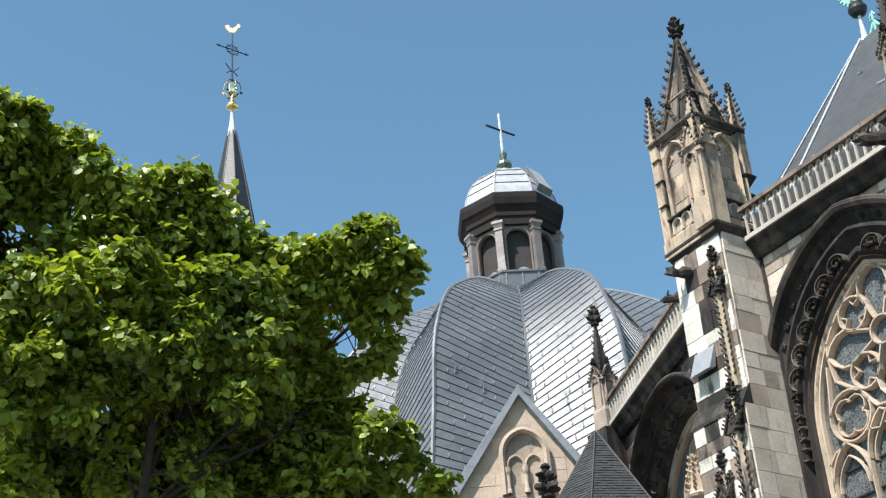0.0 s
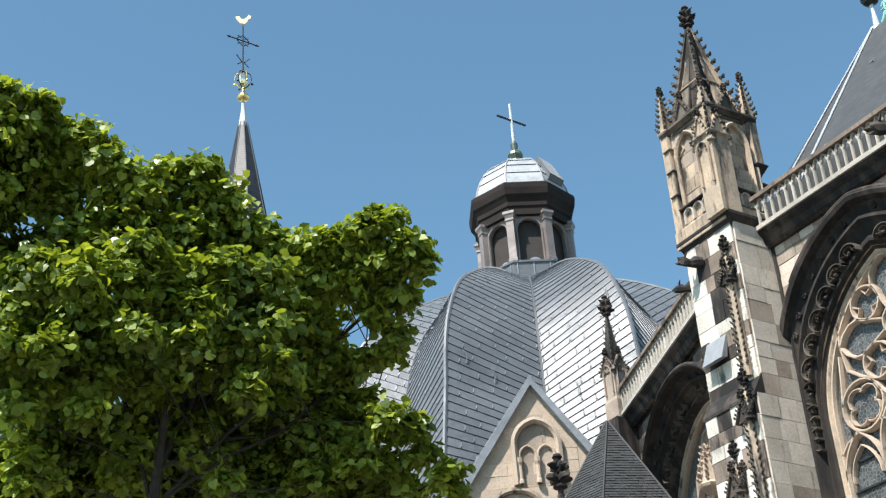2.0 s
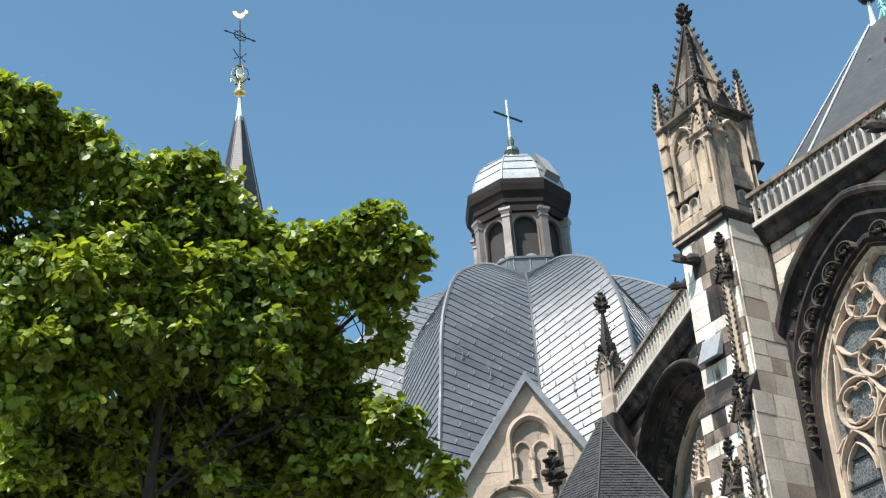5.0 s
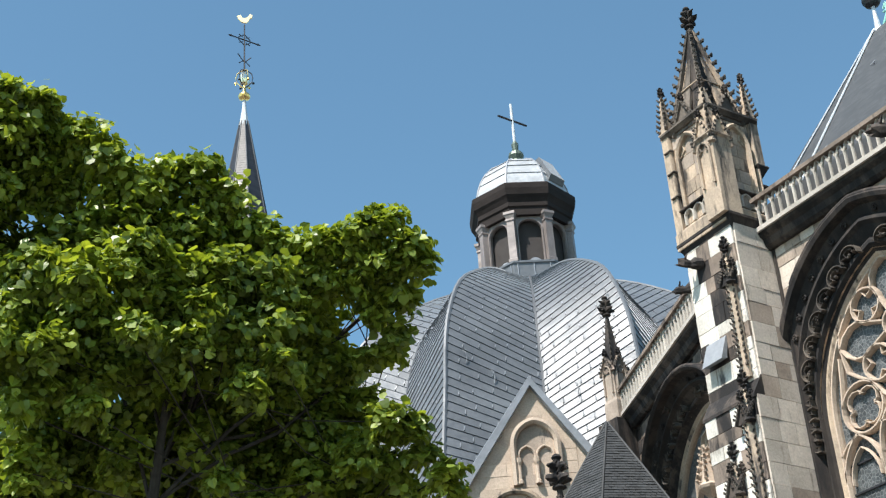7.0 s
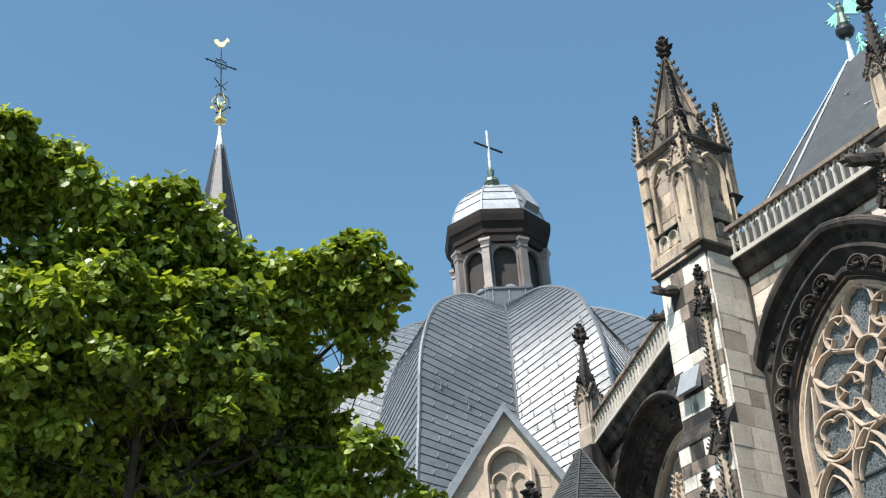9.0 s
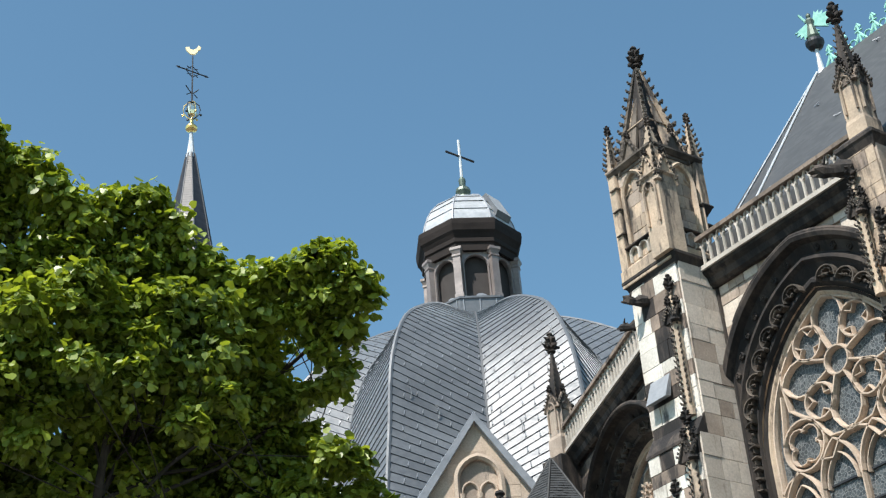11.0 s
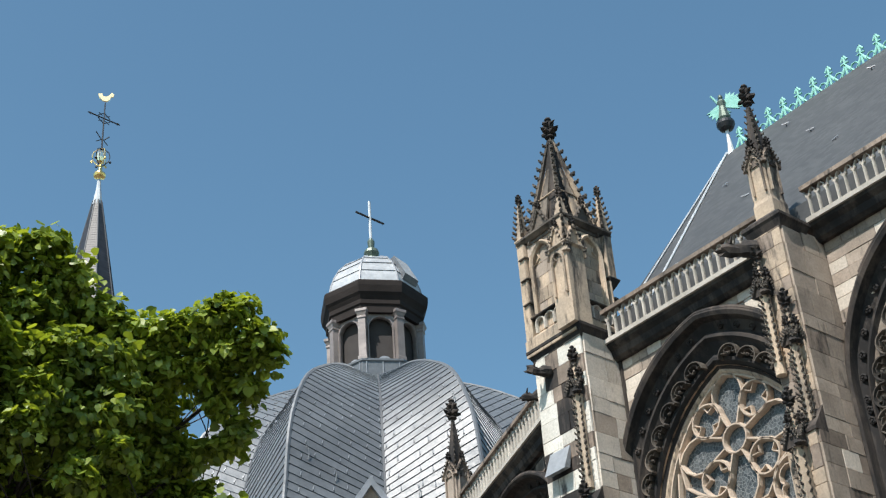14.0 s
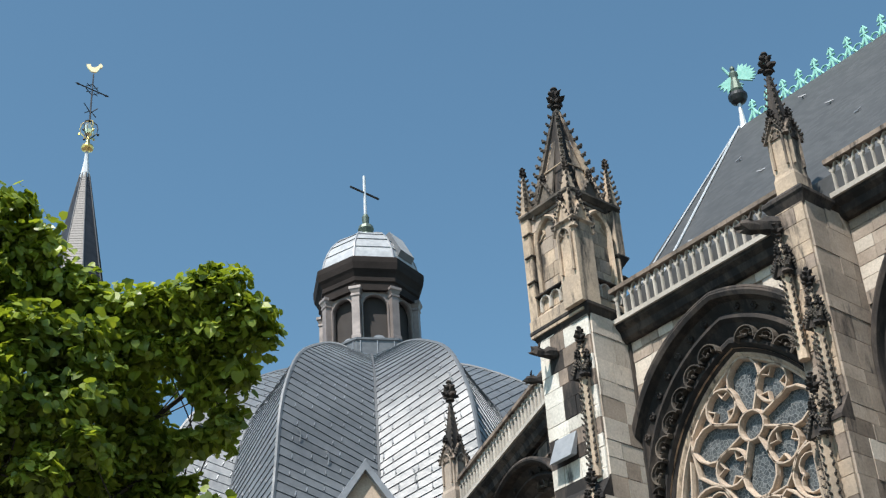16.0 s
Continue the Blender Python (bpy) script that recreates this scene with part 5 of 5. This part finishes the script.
# squared blocks of the gable, their joints hairline
courses(chapel, GM @ Matrix.Translation((-hw, 0.052, 0)), 2 * hw, 16.0, GA, 0.5, [STONE_NEW], 61, (0.7, 1.3), lambda x, z: abs(x - hw) * SL < GA - z - 0.9)
bm = bmesh.new()
pts = [(-2.0, GA - 9)] + pointed(-0.95, GA - 5.4, 1.05, 1.0, 8) + [(0.1, GA - 9)]
moulding(bm, pts, [(-0.1, 0.02), (-0.1, -0.14), (0.0, -0.2), (0.14, -0.14), (0.14, 0.02)], GM)
part("lower_arch", bm, STONE, chapel)

turret = thing("turret", (-38.1, 32.35, 0), "stair turret with a steep dark slate roof", "turret")
TX = Vector((-38.06, 32.45, 0))
bm = bmesh.new()
lathe(bm, [(2.3, 0), (2.3, 18.0), (2.6, 18.2)], 6, TX, radians(8))
part("wall", bm, STONE, turret)
bm = bmesh.new()
lathe(bm, [(2.6, 18.1), (0.04, 22.2)], 6, TX, radians(8))
part("roof", bm, SLATE_TILE, turret)
n = 34
rnd = random.Random(31)
for k in range(6):
    bm = bmesh.new()
    a0, a1 = radians(8 + 60 * k), radians(68 + 60 * k)
    o = Vector((math.cos((a0 + a1) / 2), math.sin((a0 + a1) / 2), 0.5))
    for row in range(n):
        f0, f1 = row / n, min(0.995, (row + 1.25) / n)
        r0, r1 = 2.6 * (1 - f0) + 0.03, 2.6 * (1 - f1) + 0.03
        z0, z1 = 18.1 + 4.1 * f0, 18.1 + 4.1 * f1
        p0, p1_ = [TX + Vector((r0 * math.cos(a), r0 * math.sin(a), z0)) for a in (a0, a1)]
        q0, q1 = [TX + Vector((r1 * math.cos(a), r1 * math.sin(a), z1)) for a in (a0, a1)]
        m_ = max(1, round(r0 / 0.2))
        cuts = [0.0] + [min(0.98, (j + (0.5 if row % 2 else 0.0)) / m_) for j in range(1, m_)] + [1.0]
        for u0, u1 in zip(cuts, cuts[1:]):
            lift = rnd.uniform(0.022, 0.04)
            u1 -= 0.008
            loop = [p0.lerp(p1_, u0) + o * lift, p0.lerp(p1_, u1) + o * lift, q0.lerp(q1, u1) + o * 0.006, q0.lerp(q1, u0) + o * 0.006]
            prism(bm, loop, -o * 0.018)
    part("slating", bm, SLATE_TILE, turret, "overlapping small dark slates", kind="stuff")
for k in range(6):
    a = radians(8 + 60 * k)
    bm = bmesh.new()
    tube(bm, [TX + Vector((2.65 * math.cos(a), 2.65 * math.sin(a), 18.1)), TX + Vector((0.05 * math.cos(a), 0.05 * math.sin(a), 22.2))], 0.045)
    part("hip", bm, SLATE_TILE, turret)
wall_pinnacle(-39.25, 30.9, 0.34, 15.5, 17.9, 19.65, "small crocketed pinnacle beside the turret", STONE, 0.86)
bm = bmesh.new()
box(bm, -39.7, -38.8, 30.45, 31.35, 0, 15.5)
bz = thing("buttress", (-39.25, 30.9, 0), "plain sandstone pier under a small pinnacle", "buttress", "choir buttresses")
part("shaft", bm, STONE, bz)

# ---------------------------------------------------------------- the tree
tree = thing("tree", (-17.9, 7.1, 0), "broad-leaved tree in fresh green spring leaf", "tree")
CROWN_TOP = [
    (-16.58, 4.58, 13.29, 0.48), (-17.15, 4.45, 12.88, 0.55), (-16.32, 5.32, 13.17, 0.29), (-16.20, 5.61, 12.84, 0.33), (-16.93, 5.21, 12.69, 0.45), (-16.31, 6.12, 12.41, 0.43),
    (-16.16, 6.49, 12.79, 0.30), (-15.97, 6.91, 12.81, 0.29), (-16.02, 7.32, 12.47, 0.30), (-16.26, 6.80, 12.07, 0.53), (-16.06, 7.73, 12.13, 0.27), (-16.65, 5.80, 11.66, 0.58),
    (-16.85, 3.87, 13.17, 0.64), (-17.11, 3.96, 12.18, 0.63), (-16.02, 7.97, 12.00, 0.32), (-16.30, 4.31, 13.61, 0.13), (-16.27, 4.77, 13.47, 0.17)]
CROWN_BACK = [
    (-17.70, 5.07, 13.28, 0.63), (-17.49, 6.36, 12.76, 0.62), (-17.31, 7.43, 12.37, 0.62), (-16.97, 8.44, 11.96, 0.58), (-18.16, 5.78, 12.40, 0.71), (-18.37, 4.57, 12.21, 0.83),
    (-18.07, 7.33, 11.78, 0.76), (-18.80, 6.33, 11.35, 0.76), (-18.88, 5.28, 11.35, 0.76), (-17.63, 8.48, 11.45, 0.67), (-16.84, 9.10, 11.40, 0.37)]
CROWN_MIDDLE = [
    (-16.86, 5.02, 11.11, 0.54), (-16.02, 7.29, 11.31, 0.46), (-16.23, 6.50, 10.89, 0.61), (-16.66, 5.52, 10.55, 0.60), (-16.90, 4.73, 10.33, 0.53), (-15.84, 8.31, 11.82, 0.30),
    (-15.95, 8.59, 11.41, 0.38), (-15.94, 8.01, 10.87, 0.42), (-16.13, 7.43, 10.58, 0.46), (-16.95, 6.90, 10.38, 0.54), (-17.11, 6.02, 10.03, 0.54), (-17.35, 5.13, 9.88, 0.53),
    (-16.15, 5.99, 11.16, 0.38), (-15.85, 6.90, 10.63, 0.30), (-15.79, 7.77, 11.31, 0.31)]
BOUGH_RIGHT = [
    (-15.50, 8.67, 11.84, 0.31), (-15.25, 8.98, 11.94, 0.28), (-15.03, 9.12, 12.15, 0.16), (-14.84, 9.24, 11.93, 0.25), (-14.84, 9.49, 11.69, 0.26), (-14.87, 9.71, 11.44, 0.16),
    (-15.37, 9.48, 11.51, 0.35), (-15.53, 9.12, 11.59, 0.36), (-15.83, 8.92, 11.51, 0.33), (-15.31, 9.67, 11.21, 0.17), (-15.59, 9.58, 11.06, 0.25), (-15.65, 9.79, 10.75, 0.17),
    (-15.91, 9.74, 10.57, 0.16), (-16.07, 9.51, 10.53, 0.11), (-16.37, 8.79, 10.94, 0.29), (-16.51, 9.04, 10.68, 0.30), (-16.46, 9.32, 10.48, 0.27), (-15.77, 9.38, 11.18, 0.11)]
BOUGH_LOWER = [
    (-16.99, 8.79, 10.50, 0.45), (-17.26, 9.29, 10.18, 0.48), (-17.51, 8.16, 10.34, 0.61), (-18.51, 7.56, 10.03, 0.71), (-18.76, 6.57, 9.79, 0.70), (-18.81, 5.55, 9.64, 0.69),
    (-18.20, 8.58, 9.72, 0.75), (-17.57, 9.44, 9.62, 0.62), (-19.04, 7.63, 9.28, 0.76), (-19.32, 6.49, 9.05, 0.75), (-19.26, 5.44, 8.89, 0.73), (-18.18, 9.01, 9.00, 0.74),
    (-17.02, 9.88, 9.75, 0.38), (-17.04, 9.68, 10.20, 0.30), (-16.68, 9.85, 10.22, 0.13), (-17.47, 7.62, 10.66, 0.48), (-17.21, 9.95, 8.97, 0.49), (-17.62, 6.94, 9.95, 0.44),
    (-18.04, 6.93, 9.28, 0.48), (-17.71, 7.65, 9.64, 0.48)]
LOWER_BACK = [
    (-19.76, 6.28, 10.84, 0.78), (-19.33, 7.70, 10.92, 0.79), (-18.80, 8.86, 10.72, 0.78), (-20.26, 6.37, 9.61, 0.87), (-19.82, 8.12, 9.71, 0.88), (-18.90, 9.56, 9.77, 0.87),
    (-18.29, 10.19, 9.56, 0.60), (-17.64, 9.51, 10.92, 0.42)]
SPRAYS = [
    (-15.93, 7.58, 9.66, 0.22), (-15.77, 8.04, 10.01, 0.21), (-15.80, 9.58, 9.52, 0.28), (-15.70, 9.87, 9.35, 0.18), (-16.30, 9.45, 9.15, 0.36), (-16.19, 9.92, 9.06, 0.23),
    (-15.84, 10.07, 9.08, 0.12), (-15.71, 10.42, 8.85, 0.17), (-15.84, 10.56, 8.65, 0.16), (-16.41, 10.20, 8.74, 0.24), (-17.38, 5.30, 8.68, 0.27), (-16.72, 5.76, 9.34, 0.22),
    (-17.08, 4.93, 9.38, 0.24), (-15.95, 6.71, 10.15, 0.24), (-17.04, 9.14, 9.00, 0.40), (-15.71, 10.22, 9.13, 0.08), (-16.74, 7.64, 8.64, 0.17), (-15.88, 6.00, 10.13, 0.25),
    (-16.41, 5.10, 9.94, 0.23), (-15.59, 9.94, 9.47, 0.09), (-16.06, 5.35, 10.88, 0.27), (-15.89, 6.03, 11.37, 0.26)]
BOUGHS = (CROWN_TOP, CROWN_BACK, CROWN_MIDDLE, BOUGH_RIGHT, BOUGH_LOWER, LOWER_BACK, SPRAYS)
bm = bmesh.new()
trunk_pts = [Vector(p) for p in ((-17.9, 7.1, 0), (-17.85, 7.1, 3.0), (-17.8, 7.05, 6.0), (-17.6, 7.0, 8.5), (-17.1, 7.0, 10.2))]
for a, b, r0, r1 in zip(trunk_pts, trunk_pts[1:], (0.30, 0.22, 0.12, 0.08), (0.22, 0.12, 0.08, 0.04)):
    rod(bm, a, b, r0, r1, 10)
part("trunk", bm, BARK, tree, "dark upright trunk")
rnd = random.Random(5)
for bough in BOUGHS:
    for k in range(0, len(bough), 6):
        group = bough[k:k + 6]
        hub = sum((Vector(q[:3]) for q in group), Vector()) / len(group) + Vector((-0.8, 0.55, -0.3))
        start = trunk_pts[3].lerp(trunk_pts[4], rnd.uniform(0, 0.9)) if hub.z > 10 else trunk_pts[2].lerp(trunk_pts[3], rnd.uniform(0.2, 0.9))
        bm = bmesh.new()
        bend = start.lerp(hub, 0.5) + Vector((-0.3, 0.2, rnd.uniform(-0.1, 0.3)))
        tube(bm, [start, start.lerp(bend, 0.6) + Vector((0, 0, 0.1)), bend, hub], 0.028)
        for x, y, z, r in group:
            end = Vector((x, y, z))
            tube(bm, [bend.lerp(hub, rnd.uniform(0.5, 1.0)), hub.lerp(end, 0.5) + Vector((-0.3, 0.2, -0.15)), end], 0.009, 5)
        part("limb", bm, BARK, tree)


def foliage(boughs, seed):
    """Leaves in flat sprays: every bough carries tiers of sprays, each a shallow cap of leaves with shade beneath."""
    rng = np.random.default_rng(seed)
    tmpl = np.array([(0, 0.06, 0), (0.30, -0.03, 0.06), (0.52, 0.22, 0.10), (0.47, 0.62, 0.06), (0, 1.04, -0.14), (-0.47, 0.62, 0.06), (-0.52, 0.22, 0.10), (-0.30, -0.03, 0.06), (0, 0.45, -0.03)])
    faces = np.array([(0, 1, 8), (1, 2, 8), (2, 3, 8), (3, 4, 8), (4, 5, 8), (5, 6, 8), (6, 7, 8), (7, 0, 8)])
    vs, fs, base = [], [], 0
    for x, y, z, r, full in [(*q, 0.8 if b in (BOUGH_RIGHT, SPRAYS) else 1.0) for b in boughs for q in b]:
        clumps = int((70 * r * r + 8) * full)
        d = rng.normal(size=(clumps, 3))
        d /= np.linalg.norm(d, axis=1)[:, None]
        reach = r * rng.uniform(0.2, 1.0, clumps) * np.where(rng.random(clumps) < 0.12, 1.2, 1.0)
        centres = np.array([x, y, z]) + d * reach[:, None] * np.array([1, 1, 0.92])
        for c, way in zip(centres, d):
            cr = min(rng.uniform(0.15, 0.38), 0.09 + 0.5 * r)
            n = int(330 * cr ** 1.5)
            lean = way * 0.5 + rng.normal(size=3) * 0.25 + np.array([0, 0, 0.9])
            lean /= np.linalg.norm(lean)
            o = rng.normal(size=(n, 3))
            o /= np.linalg.norm(o, axis=1)[:, None]
            up = (o * lean).sum(1)
            o = o - lean * (up * 0.55)[:, None] + lean * 0.15
            pos = c + o * (cr * rng.uniform(0.35, 1.25, n))[:, None]
            nrm = o * 0.45 + lean * 0.7 + rng.normal(size=(n, 3)) * 0.4
            nrm /= np.linalg.norm(nrm, axis=1)[:, None]
            tip = o * 0.8 + rng.normal(size=(n, 3)) * 0.75 - np.array([0, 0, 0.3])
            tip -= nrm * (tip * nrm).sum(1)[:, None]
            tip /= np.linalg.norm(tip, axis=1)[:, None]
            side = np.cross(tip, nrm)
            s = rng.uniform(0.06, 0.15, n)[:, None, None]
            q = tmpl[None] * s
            q[:, :, 2] *= rng.uniform(-0.5, 2.2, (n, 1))
            vs.append((pos[:, None] + q[:, :, :1] * side[:, None] + q[:, :, 1:2] * tip[:, None] + q[:, :, 2:] * nrm[:, None]).reshape(-1, 3))
            fs.append((faces[None] + base + 9 * np.arange(n)[:, None, None]).reshape(-1, 3))
            base += 9 * n
    me = bpy.data.meshes.new("crown")
    me.from_pydata((np.concatenate(vs) - np.array(BASE["tree"])).tolist(), [], np.concatenate(fs).tolist())
    me.update()
    return me


part("crown", foliage(BOUGHS, 11), LEAF, tree, "dense fresh green leaves", kind="stuff")
